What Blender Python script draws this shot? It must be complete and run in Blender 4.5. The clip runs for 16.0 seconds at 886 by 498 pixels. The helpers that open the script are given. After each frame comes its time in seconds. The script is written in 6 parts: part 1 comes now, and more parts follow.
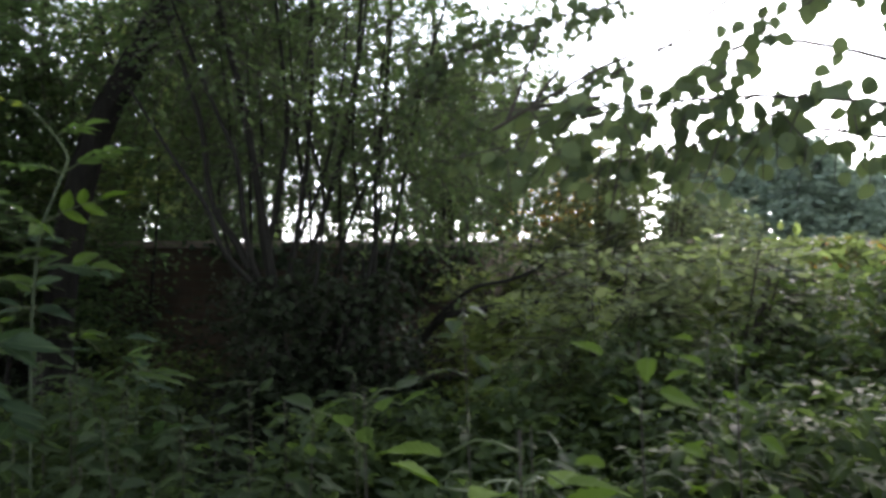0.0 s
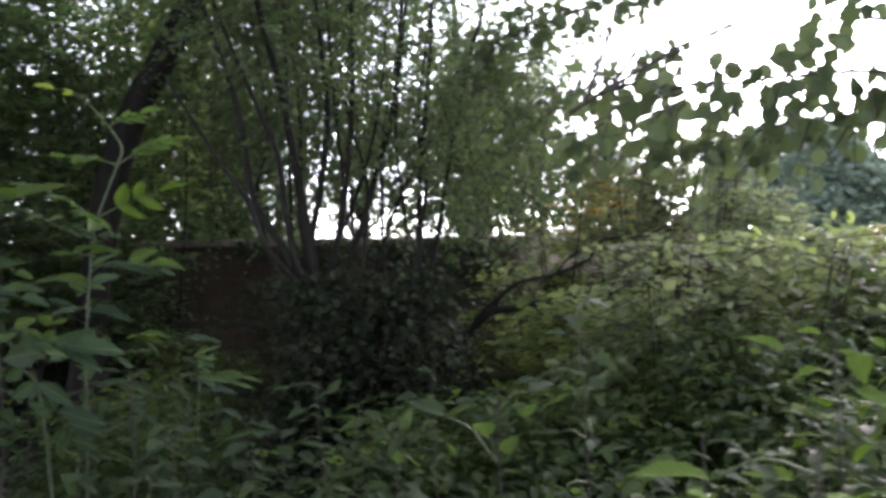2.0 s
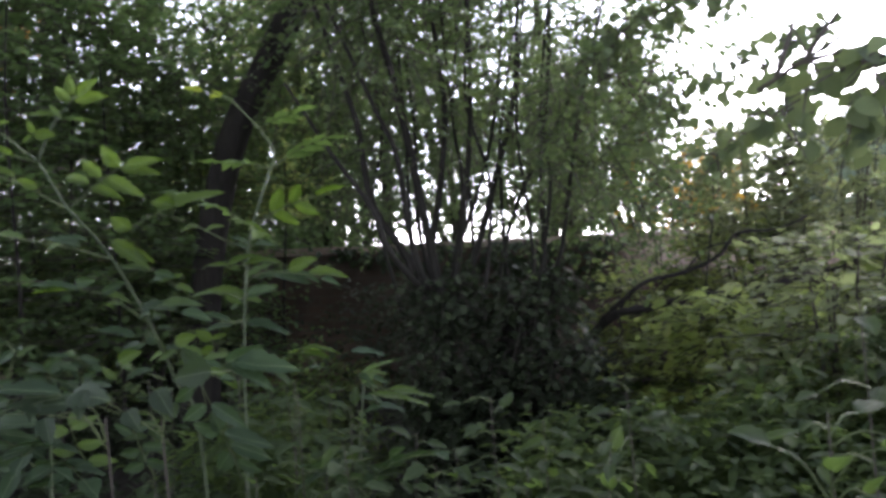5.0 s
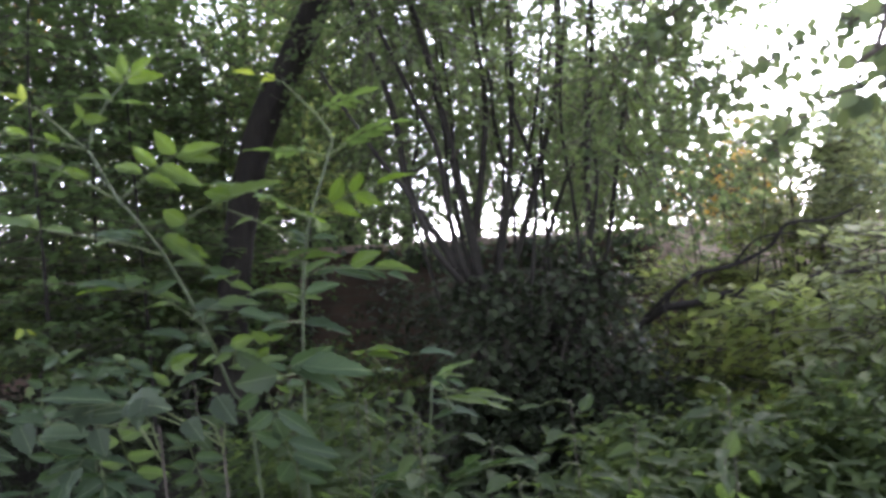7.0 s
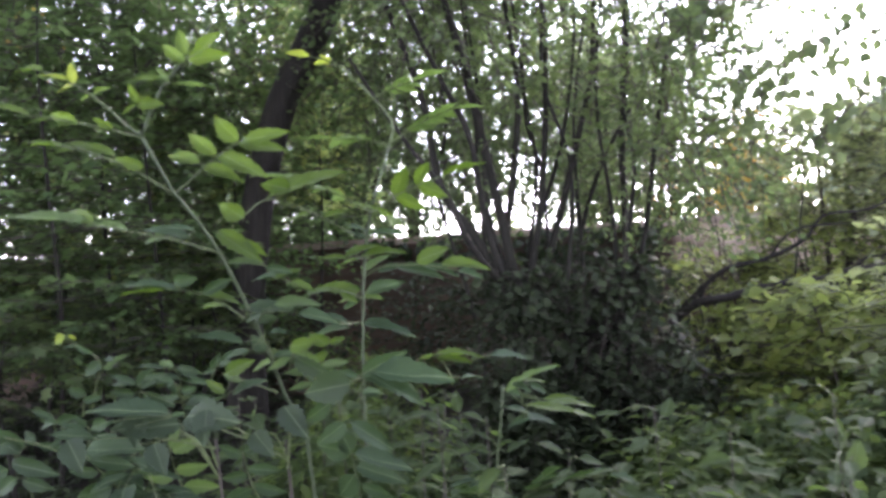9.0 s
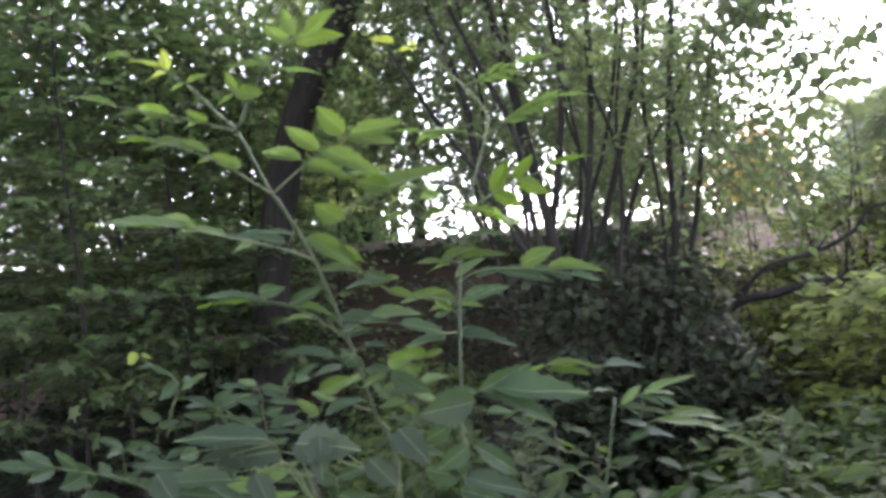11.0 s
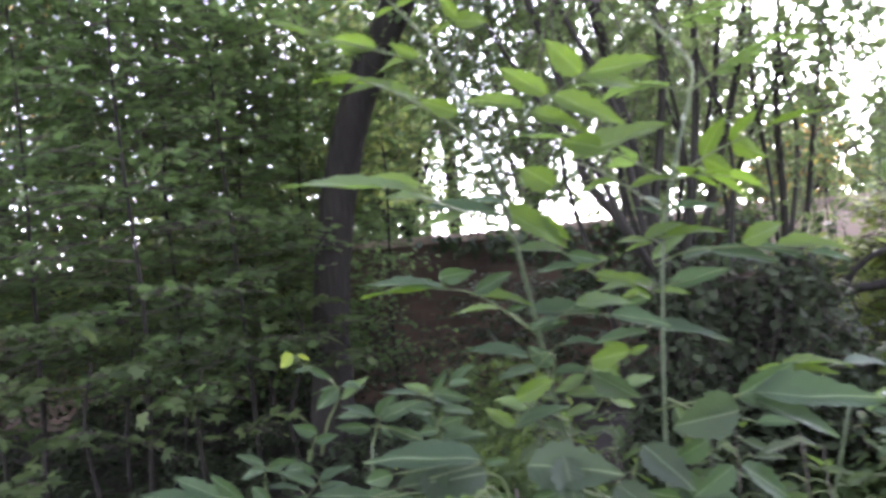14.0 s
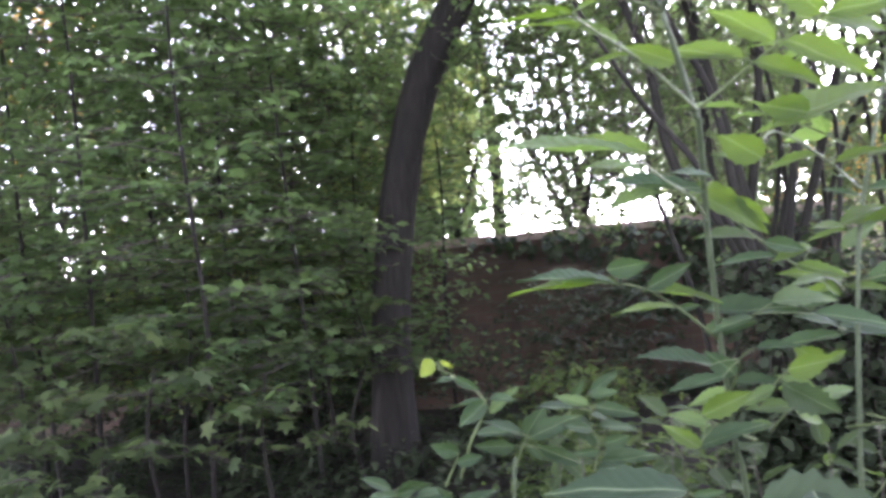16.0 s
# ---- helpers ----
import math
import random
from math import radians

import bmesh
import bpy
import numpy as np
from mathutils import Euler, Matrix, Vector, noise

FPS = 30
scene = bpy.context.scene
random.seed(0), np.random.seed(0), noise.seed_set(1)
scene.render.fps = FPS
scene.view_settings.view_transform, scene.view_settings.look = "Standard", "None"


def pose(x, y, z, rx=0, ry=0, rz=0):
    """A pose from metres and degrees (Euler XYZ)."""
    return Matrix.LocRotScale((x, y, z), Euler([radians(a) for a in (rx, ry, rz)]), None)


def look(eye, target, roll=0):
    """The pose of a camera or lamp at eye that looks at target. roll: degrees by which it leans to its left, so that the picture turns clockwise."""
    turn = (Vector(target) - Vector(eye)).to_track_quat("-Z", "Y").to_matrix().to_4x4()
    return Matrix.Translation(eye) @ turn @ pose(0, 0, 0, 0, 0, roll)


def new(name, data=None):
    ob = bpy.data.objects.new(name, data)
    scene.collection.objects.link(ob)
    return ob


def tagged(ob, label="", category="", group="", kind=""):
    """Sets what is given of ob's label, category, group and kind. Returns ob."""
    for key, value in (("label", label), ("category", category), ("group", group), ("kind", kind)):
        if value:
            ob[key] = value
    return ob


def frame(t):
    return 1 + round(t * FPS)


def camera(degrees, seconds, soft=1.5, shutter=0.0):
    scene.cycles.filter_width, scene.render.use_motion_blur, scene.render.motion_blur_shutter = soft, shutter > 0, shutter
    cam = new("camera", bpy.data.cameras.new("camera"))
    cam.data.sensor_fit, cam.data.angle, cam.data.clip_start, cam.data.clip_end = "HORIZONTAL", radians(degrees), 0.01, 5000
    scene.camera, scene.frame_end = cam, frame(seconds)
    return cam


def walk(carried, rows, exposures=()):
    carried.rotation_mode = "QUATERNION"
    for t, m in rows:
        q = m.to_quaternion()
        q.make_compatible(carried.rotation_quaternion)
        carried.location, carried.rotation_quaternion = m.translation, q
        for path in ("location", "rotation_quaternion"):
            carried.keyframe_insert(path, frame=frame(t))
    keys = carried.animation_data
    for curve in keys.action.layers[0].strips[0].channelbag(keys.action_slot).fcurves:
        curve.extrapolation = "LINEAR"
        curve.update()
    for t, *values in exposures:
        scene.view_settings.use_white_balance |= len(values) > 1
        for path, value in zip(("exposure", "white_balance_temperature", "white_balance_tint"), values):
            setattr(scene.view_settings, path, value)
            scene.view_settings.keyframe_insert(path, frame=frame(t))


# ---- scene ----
cam = camera(60.1, 16.0, soft=3.4, shutter=1.0)
PATH = [
    (0, (-0.006, 0.072, 1.467), (-0.028, 2.072, 1.492), -0.1),
    (0.5, (-0.052, 0.093, 1.464), (-0.067, 2.093, 1.491), 0.0),
    (1, (-0.103, 0.145, 1.463), (-0.12, 2.145, 1.487), -0.1),
    (1.5, (-0.159, 0.184, 1.46), (-0.181, 2.183, 1.478), -0.5),
    (2, (-0.214, 0.218, 1.452), (-0.26, 2.217, 1.471), -0.9),
    (2.5, (-0.246, 0.256, 1.456), (-0.34, 2.253, 1.469), -1.5),
    (3, (-0.306, 0.272, 1.449), (-0.433, 2.268, 1.47), -1.9),
    (3.5, (-0.376, 0.349, 1.448), (-0.551, 2.341, 1.494), -1.4),
    (4, (-0.441, 0.368, 1.457), (-0.633, 2.358, 1.493), -1.9),
    (6.5, (-0.657, 0.495, 1.451), (-0.89, 2.481, 1.484), -3.4),
    (7, (-0.717, 0.532, 1.449), (-0.953, 2.517, 1.481), -3.5),
    (7.5, (-0.762, 0.558, 1.45), (-0.999, 2.543, 1.481), -3.6),
    (8, (-0.824, 0.602, 1.456), (-1.047, 2.589, 1.478), -3.5),
    (8.5, (-0.879, 0.621, 1.451), (-1.093, 2.609, 1.478), -3.8),
    (9, (-0.926, 0.649, 1.47), (-1.138, 2.637, 1.481), -3.8),
    (11.5, (-1.271, 0.821, 1.492), (-1.437, 2.814, 1.504), -5.3),
    (12, (-1.34, 0.865, 1.491), (-1.499, 2.859, 1.502), -5.5),
    (12.5, (-1.408, 0.898, 1.485), (-1.567, 2.891, 1.497), -5.8),
    (13, (-1.447, 0.933, 1.481), (-1.618, 2.926, 1.494), -6.0),
    (13.5, (-1.511, 0.973, 1.484), (-1.683, 2.966, 1.495), -5.9),
    (14, (-1.582, 1.022, 1.487), (-1.772, 3.013, 1.498), -5.6),
    (14.5, (-1.646, 1.076, 1.492), (-1.858, 3.065, 1.501), -5.7),
    (15, (-1.709, 1.134, 1.49), (-1.946, 3.119, 1.507), -5.7),
    (15.5, (-1.772, 1.165, 1.486), (-2.018, 3.15, 1.512), -5.5),
    (16, (-1.801, 1.197, 1.485), (-2.061, 3.18, 1.513), -5.8),
]
walk(cam, [(t, look(eye, target, roll)) for t, eye, target, roll in PATH],
     [(0, 2.36, 5950, 13), (2, 2.87, 5900, 21), (4, 2.85, 5850, 22), (7, 3.68, 5850, 27), (12, 4.12, 5850, 29), (16, 4.6, 5800, 32)])

# ---- world and light ----
world = bpy.data.worlds.new("sky")
scene.world = world
world.use_nodes = True
wt = world.node_tree
wt.nodes.clear()
sky = wt.nodes.new("ShaderNodeTexSky")
sky.sky_type = 'NISHITA'
sky.sun_disc = False
sky.sun_elevation = radians(20.0)
sky.sun_rotation = radians(30.0)
sky.air_density, sky.dust_density, sky.ozone_density = 1.0, 0.6, 0.6
sky_bg = wt.nodes.new("ShaderNodeBackground")
sky_bg.inputs["Strength"].default_value = 0.14
sky_out = wt.nodes.new("ShaderNodeOutputWorld")
sky_hue = wt.nodes.new("ShaderNodeHueSaturation")
sky_hue.inputs["Saturation"].default_value = 0.25
wt.links.new(sky.outputs[0], sky_hue.inputs["Color"])
wt.links.new(sky_hue.outputs[0], sky_bg.inputs[0])
wt.links.new(sky_bg.outputs[0], sky_out.inputs[0])

sun_data = bpy.data.lights.new("sun", 'SUN')
sun_data.energy, sun_data.angle, sun_data.color = 0.38, radians(16.0), (1.0, 0.82, 0.64)
sun = new("sun", sun_data)
sun.matrix_world = look((10 * math.sin(radians(30)), 10 * math.cos(radians(30)), 10 * math.tan(radians(20))), (0, 0, 0))


# ---- materials ----
def nodes_of(name):
    m = bpy.data.materials.new(name)
    m.use_nodes = True
    m.node_tree.nodes.clear()
    return m, m.node_tree.nodes, m.node_tree.links


def ramp(nd, lk, fac, stops):
    r = nd.new("ShaderNodeValToRGB")
    while len(r.color_ramp.elements) < len(stops):
        r.color_ramp.elements.new(0.5)
    for e, (p, c) in zip(r.color_ramp.elements, stops):
        e.position, e.color = p, (*c, 1)
    lk.new(fac, r.inputs[0])
    return r.outputs[0]


def vein_nodes(nd, lk, tc):
    """Side veins slanting off the midrib of a blade that lies along Y: relief, and a mask for the midrib."""
    sp = nd.new("ShaderNodeSeparateXYZ")
    lk.new(tc.outputs["Object"], sp.inputs[0])

    def calc(op, a, k, add=0.0):
        n = nd.new("ShaderNodeMath")
        n.operation = op
        lk.new(a, n.inputs[0])
        if not isinstance(k, float):
            lk.new(k, n.inputs[1])
        else:
            n.inputs[1].default_value = k
        n.inputs[2].default_value = add
        return n.outputs[0]

    ax = calc('ABSOLUTE', sp.outputs["X"], 0.0)
    slant = calc('SUBTRACT', sp.outputs["Y"], calc('MULTIPLY', ax, 0.8))
    wave = calc('POWER', calc('MULTIPLY_ADD', calc('SINE', calc('MULTIPLY', slant, 62.0), 0.0), 0.5, 0.5), 0.4)
    rib = calc('MULTIPLY_ADD', ax, -60.0, 0.9)
    clear = nd.new("ShaderNodeClamp")
    lk.new(rib, clear.inputs[0])
    return calc('SUBTRACT', wave, clear.outputs[0]), calc('MULTIPLY', clear.outputs[0], 0.6)


def leaf_material(name, stops, glow, thin=0.4, rough=0.45, per="island", scale=90.0, lit=0.6):
    """Leaf blade: colour that changes from blade to blade, blotches, veins in relief, light passing through."""
    m, nd, lk = nodes_of(name)
    if per == "island":
        rnd = nd.new("ShaderNodeNewGeometry").outputs["Random Per Island"]
    else:
        rnd = nd.new("ShaderNodeObjectInfo").outputs["Random"]
    tc = nd.new("ShaderNodeTexCoord")
    nz = nd.new("ShaderNodeTexNoise")
    nz.inputs["Scale"].default_value, nz.inputs["Detail"].default_value = scale, 3.0
    lk.new(tc.outputs["Object"], nz.inputs["Vector"])
    mixv = nd.new("ShaderNodeMath")
    mixv.operation = 'MULTIPLY_ADD'
    lk.new(nz.outputs["Fac"], mixv.inputs[0])
    mixv.inputs[1].default_value = 0.35
    add = nd.new("ShaderNodeMath")
    add.operation = 'MULTIPLY_ADD'
    lk.new(rnd, add.inputs[0])
    add.inputs[1].default_value, add.inputs[2].default_value = 0.8, -0.08
    lk.new(add.outputs[0], mixv.inputs[2])
    col = ramp(nd, lk, mixv.outputs[0], stops)
    pb = nd.new("ShaderNodeBsdfPrincipled")
    lk.new(col, pb.inputs["Base Color"])
    pb.inputs["Roughness"].default_value = rough
    pb.inputs["Specular IOR Level"].default_value = 0.2
    bp = nd.new("ShaderNodeBump")
    bp.inputs["Strength"].default_value, bp.inputs["Distance"].default_value = 0.25, 0.002
    lk.new(nz.outputs["Fac"], bp.inputs["Height"])
    if per == "object":
        height, rib = vein_nodes(nd, lk, tc)
        lk.new(height, bp.inputs["Height"])
        bp.inputs["Strength"].default_value, bp.inputs["Distance"].default_value = 0.22, 0.004
        rc = nd.new("ShaderNodeMix")
        rc.data_type, rc.blend_type = 'RGBA', 'MIX'
        lk.new(rib, rc.inputs["Factor"])
        lk.new(col, rc.inputs["A"])
        rc.inputs["B"].default_value = (0.2, 0.25, 0.13, 1)
        lk.new(rc.outputs["Result"], pb.inputs["Base Color"])
    lk.new(bp.outputs[0], pb.inputs["Normal"])
    tr = nd.new("ShaderNodeBsdfTranslucent")
    mc = nd.new("ShaderNodeMix")
    mc.data_type, mc.blend_type = 'RGBA', 'MIX'
    mc.inputs["Factor"].default_value = lit
    lk.new(col, mc.inputs["A"])
    mc.inputs["B"].default_value = (*glow, 1)
    lk.new(mc.outputs["Result"], tr.inputs["Color"])
    ms = nd.new("ShaderNodeMixShader")
    ms.inputs[0].default_value = thin
    lk.new(pb.outputs[0], ms.inputs[1])
    lk.new(tr.outputs[0], ms.inputs[2])
    out = nd.new("ShaderNodeOutputMaterial")
    lk.new(ms.outputs[0], out.inputs[0])
    return m


def rough_material(name, stops, scale=(1, 1, 1), size=12.0, bump=0.01, rough=0.85, detail=8.0):
    """Bark, soil, stone: noise at two scales, stretched by scale, with relief."""
    m, nd, lk = nodes_of(name)
    tc = nd.new("ShaderNodeTexCoord")
    mp = nd.new("ShaderNodeMapping")
    mp.inputs["Scale"].default_value = scale
    lk.new(tc.outputs["Object"], mp.inputs["Vector"])
    n1 = nd.new("ShaderNodeTexNoise")
    n1.inputs["Scale"].default_value, n1.inputs["Detail"].default_value = size, detail
    n2 = nd.new("ShaderNodeTexNoise")
    n2.inputs["Scale"].default_value, n2.inputs["Detail"].default_value = size / 9, 3.0
    lk.new(mp.outputs[0], n1.inputs["Vector"])
    lk.new(tc.outputs["Object"], n2.inputs["Vector"])
    mx = nd.new("ShaderNodeMath")
    mx.operation = 'MULTIPLY_ADD'
    lk.new(n1.outputs["Fac"], mx.inputs[0])
    mx.inputs[1].default_value = 0.6
    hf = nd.new("ShaderNodeMath")
    hf.operation = 'MULTIPLY'
    lk.new(n2.outputs["Fac"], hf.inputs[0])
    hf.inputs[1].default_value = 0.4
    lk.new(hf.outputs[0], mx.inputs[2])
    col = ramp(nd, lk, mx.outputs[0], stops)
    pb = nd.new("ShaderNodeBsdfPrincipled")
    lk.new(col, pb.inputs["Base Color"])
    pb.inputs["Roughness"].default_value = rough
    pb.inputs["Specular IOR Level"].default_value = 0.25
    bp = nd.new("ShaderNodeBump")
    bp.inputs["Strength"].default_value, bp.inputs["Distance"].default_value = 0.8, bump
    lk.new(n1.outputs["Fac"], bp.inputs["Height"])
    lk.new(bp.outputs[0], pb.inputs["Normal"])
    out = nd.new("ShaderNodeOutputMaterial")
    lk.new(pb.outputs[0], out.inputs[0])
    return m


def brick_material(name):
    m, nd, lk = nodes_of(name)
    tc = nd.new("ShaderNodeTexCoord")
    mp = nd.new("ShaderNodeMapping")
    mp.inputs["Rotation"].default_value = (radians(90), 0, 0)
    lk.new(tc.outputs["Object"], mp.inputs["Vector"])
    br = nd.new("ShaderNodeTexBrick")
    br.inputs["Scale"].default_value = 1.0
    br.inputs["Brick Width"].default_value, br.inputs["Row Height"].default_value = 0.225, 0.075
    br.inputs["Mortar Size"].default_value = 0.006
    br.inputs["Color1"].default_value = (0.1, 0.062, 0.042, 1)
    br.inputs["Color2"].default_value = (0.075, 0.049, 0.034, 1)
    br.inputs["Mortar"].default_value = (0.085, 0.068, 0.05, 1)
    lk.new(mp.outputs[0], br.inputs["Vector"])
    nz = nd.new("ShaderNodeTexNoise")
    nz.inputs["Scale"].default_value, nz.inputs["Detail"].default_value = 2.2, 9.0
    lk.new(tc.outputs["Object"], nz.inputs["Vector"])
    stain = ramp(nd, lk, nz.outputs["Fac"], [(0.35, (0.3, 0.32, 0.26)), (0.65, (1.0, 1.0, 1.0))])
    mc = nd.new("ShaderNodeMix")
    mc.data_type, mc.blend_type = 'RGBA', 'MULTIPLY'
    mc.inputs["Factor"].default_value = 0.8
    lk.new(br.outputs["Color"], mc.inputs["A"])
    lk.new(stain, mc.inputs["B"])
    # pale mottled patches on the upper courses of one stretch
    sp = nd.new("ShaderNodeSeparateXYZ")
    lk.new(tc.outputs["Object"], sp.inputs[0])
    n3 = nd.new("ShaderNodeTexNoise")
    n3.inputs["Scale"].default_value, n3.inputs["Detail"].default_value = 3.0, 6.0
    lk.new(tc.outputs["Object"], n3.inputs["Vector"])
    mask = n3.outputs["Fac"]
    for axis, lo, hi in (("X", 0.0, 0.35), ("X", 2.6, 2.0), ("Z", 0.95, 1.3)):
        mr = nd.new("ShaderNodeMapRange")
        for key, value in (("From Min", lo), ("From Max", hi)):
            mr.inputs[key].default_value = value
        lk.new(sp.outputs[axis], mr.inputs["Value"])
        mu = nd.new("ShaderNodeMath")
        mu.operation = 'MULTIPLY'
        lk.new(mask, mu.inputs[0])
        lk.new(mr.outputs[0], mu.inputs[1])
        mask = mu.outputs[0]
    pale_mix = nd.new("ShaderNodeMix")
    pale_mix.data_type, pale_mix.blend_type = 'RGBA', 'MIX'
    edge = ramp(nd, lk, mask, [(0.34, (0, 0, 0)), (0.5, (1, 1, 1))])
    lk.new(edge, pale_mix.inputs["Factor"])
    lk.new(mc.outputs["Result"], pale_mix.inputs["A"])
    pale_mix.inputs["B"].default_value = (0.5, 0.38, 0.32, 1)
    pb = nd.new("ShaderNodeBsdfPrincipled")
    pb.inputs["Roughness"].default_value = 0.9
    lk.new(pale_mix.outputs["Result"], pb.inputs["Base Color"])
    bp = nd.new("ShaderNodeBump")
    bp.inputs["Strength"].default_value, bp.inputs["Distance"].default_value = 0.7, 0.008
    bp.invert = True
    lk.new(br.outputs["Fac"], bp.inputs["Height"])
    lk.new(bp.outputs[0], pb.inputs["Normal"])
    out = nd.new("ShaderNodeOutputMaterial")
    lk.new(pb.outputs[0], out.inputs[0])
    return m


GREEN = [(0.1, (0.0332, 0.0566, 0.0242)), (0.5, (0.0525, 0.088, 0.0338)), (0.9, (0.0803, 0.122, 0.0423))]
M_MAPLE = leaf_material("sapling_leaf", GREEN, (0.254, 0.383, 0.119), 0.5, 0.62)
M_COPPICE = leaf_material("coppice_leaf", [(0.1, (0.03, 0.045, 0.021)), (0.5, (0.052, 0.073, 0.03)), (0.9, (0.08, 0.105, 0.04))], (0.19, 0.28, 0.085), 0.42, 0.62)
M_HAZEL = leaf_material("hazel_leaf", [(0.1, (0.0374, 0.0544, 0.0262)), (0.5, (0.0624, 0.0857, 0.0364)), (0.9, (0.0914, 0.117, 0.0474))], (0.22, 0.297, 0.091), 0.22, 0.6)
M_FAR = leaf_material("far_leaf", [(0.1, (0.04, 0.06, 0.03)), (0.6, (0.075, 0.1, 0.04)), (0.93, (0.13, 0.12, 0.045))], (0.42, 0.5, 0.24), 0.48, 0.55)
M_AUTUMN = leaf_material("yellowing_leaf", [(0.1, (0.16, 0.13, 0.02)), (0.6, (0.3, 0.19, 0.03)), (0.95, (0.35, 0.13, 0.03))], (0.6, 0.4, 0.06), 0.5, 0.5)
M_LIME = leaf_material("bright_leaf", [(0.1, (0.0691, 0.0938, 0.0266)), (0.5, (0.107, 0.138, 0.0341)), (0.9, (0.163, 0.182, 0.0427))], (0.423, 0.528, 0.144), 0.52, 0.5)
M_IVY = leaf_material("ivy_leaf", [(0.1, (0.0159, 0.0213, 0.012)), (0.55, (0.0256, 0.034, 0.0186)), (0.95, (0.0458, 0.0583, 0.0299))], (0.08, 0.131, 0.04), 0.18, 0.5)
M_COVER = leaf_material("cover_leaf", [(0.1, (0.0168, 0.0282, 0.0113)), (0.55, (0.0338, 0.052, 0.0182)), (0.95, (0.0562, 0.079, 0.0254))], (0.214, 0.308, 0.0648), 0.38, 0.55)
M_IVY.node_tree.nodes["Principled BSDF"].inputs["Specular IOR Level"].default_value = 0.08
M_COVER.node_tree.nodes["Principled BSDF"].inputs["Specular IOR Level"].default_value = 0.1
M_PRIVET = leaf_material("pale_bush_leaf", [(0.1, (0.081, 0.099, 0.0495)), (0.5, (0.126, 0.149, 0.0765)), (0.9, (0.189, 0.211, 0.117))], (0.38, 0.46, 0.16), 0.42, 0.6)
M_PRIVET.node_tree.nodes["Principled BSDF"].inputs["Specular IOR Level"].default_value = 0.12
# conifer green lifted to a pale tone that paints in haze
M_YEW = leaf_material("hazed_conifer_spray", [(0.1, (0.141, 0.188, 0.156)), (0.6, (0.207, 0.262, 0.206)), (0.95, (0.254, 0.309, 0.225))], (0.36, 0.456, 0.264), 0.45, 0.6)
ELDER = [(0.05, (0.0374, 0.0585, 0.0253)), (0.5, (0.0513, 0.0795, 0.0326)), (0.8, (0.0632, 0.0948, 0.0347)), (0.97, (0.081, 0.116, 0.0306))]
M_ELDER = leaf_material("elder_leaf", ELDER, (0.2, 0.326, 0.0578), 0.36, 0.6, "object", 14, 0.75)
# darker copy of the elder leaf: shade is put into its colour
M_SHADEDELDER = leaf_material("shaded_elder_leaf", [(0.05, (0.0139, 0.0266, 0.0125)), (0.5, (0.0192, 0.0363, 0.0161)), (0.9, (0.0252, 0.0456, 0.0189))], (0.113, 0.204, 0.0468), 0.22, 0.58, "object", 14, 0.7)
M_WEED = leaf_material("weed_leaf", [(0.05, (0.0146, 0.0246, 0.0102)), (0.9, (0.0257, 0.0405, 0.0156))], (0.168, 0.27, 0.0486), 0.32, 0.75, "object", 14, 0.7)
M_NETTLE = leaf_material("broad_weed_leaf", [(0.05, (0.0513, 0.0843, 0.0108)), (0.9, (0.0852, 0.13, 0.015))], (0.151, 0.257, 0.018), 0.25, 0.8, "object", 14, 0.8)
M_WEED.node_tree.nodes["Principled BSDF"].inputs["Specular IOR Level"].default_value = 0.2
M_NETTLE.node_tree.nodes["Principled BSDF"].inputs["Specular IOR Level"].default_value = 0.12
M_BROAD = leaf_material("broad_leaf", [(0.05, (0.0138, 0.0228, 0.0121)), (0.9, (0.0239, 0.0373, 0.019))], (0.12, 0.2, 0.06), 0.25, 0.5, "object", 14, 0.7)
# copy of the elder leaf for lit leaflets, backlight put into its glow colour
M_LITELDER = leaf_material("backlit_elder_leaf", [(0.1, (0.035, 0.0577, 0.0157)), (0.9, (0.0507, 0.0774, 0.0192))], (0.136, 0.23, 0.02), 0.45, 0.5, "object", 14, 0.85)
M_YOUNG = leaf_material("young_leaf", [(0.1, (0.13, 0.18, 0.03)), (0.9, (0.2, 0.24, 0.04))], (0.38, 0.48, 0.05), 0.46, 0.45, "object", 14)
M_PALE = leaf_material("dry_leaf", [(0.1, (0.21, 0.21, 0.168)), (0.9, (0.294, 0.28, 0.224))], (0.4, 0.4, 0.3), 0.3, 0.6, "object", 60)
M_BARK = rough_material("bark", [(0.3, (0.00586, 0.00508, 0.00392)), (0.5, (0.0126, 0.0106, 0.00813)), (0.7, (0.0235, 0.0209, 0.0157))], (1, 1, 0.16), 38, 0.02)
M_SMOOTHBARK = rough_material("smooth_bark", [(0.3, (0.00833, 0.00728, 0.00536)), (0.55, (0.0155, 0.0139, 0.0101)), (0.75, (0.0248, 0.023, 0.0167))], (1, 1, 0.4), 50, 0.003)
M_TWIG = rough_material("twig_bark", [(0.3, (0.03, 0.026, 0.021)), (0.7, (0.07, 0.06, 0.048))], (1, 1, 1), 60, 0.002)
M_STEM = rough_material("elder_stem", [(0.3, (0.0367, 0.0517, 0.0251)), (0.5, (0.0562, 0.0746, 0.0376)), (0.7, (0.0781, 0.0976, 0.0544))], (1, 1, 0.5), 120, 0.001, 0.6)
M_STALK = rough_material("leaf_stalk", [(0.3, (0.0576, 0.0799, 0.0302)), (0.7, (0.0922, 0.117, 0.0454))], (1, 1, 1), 80, 0.001, 0.5)
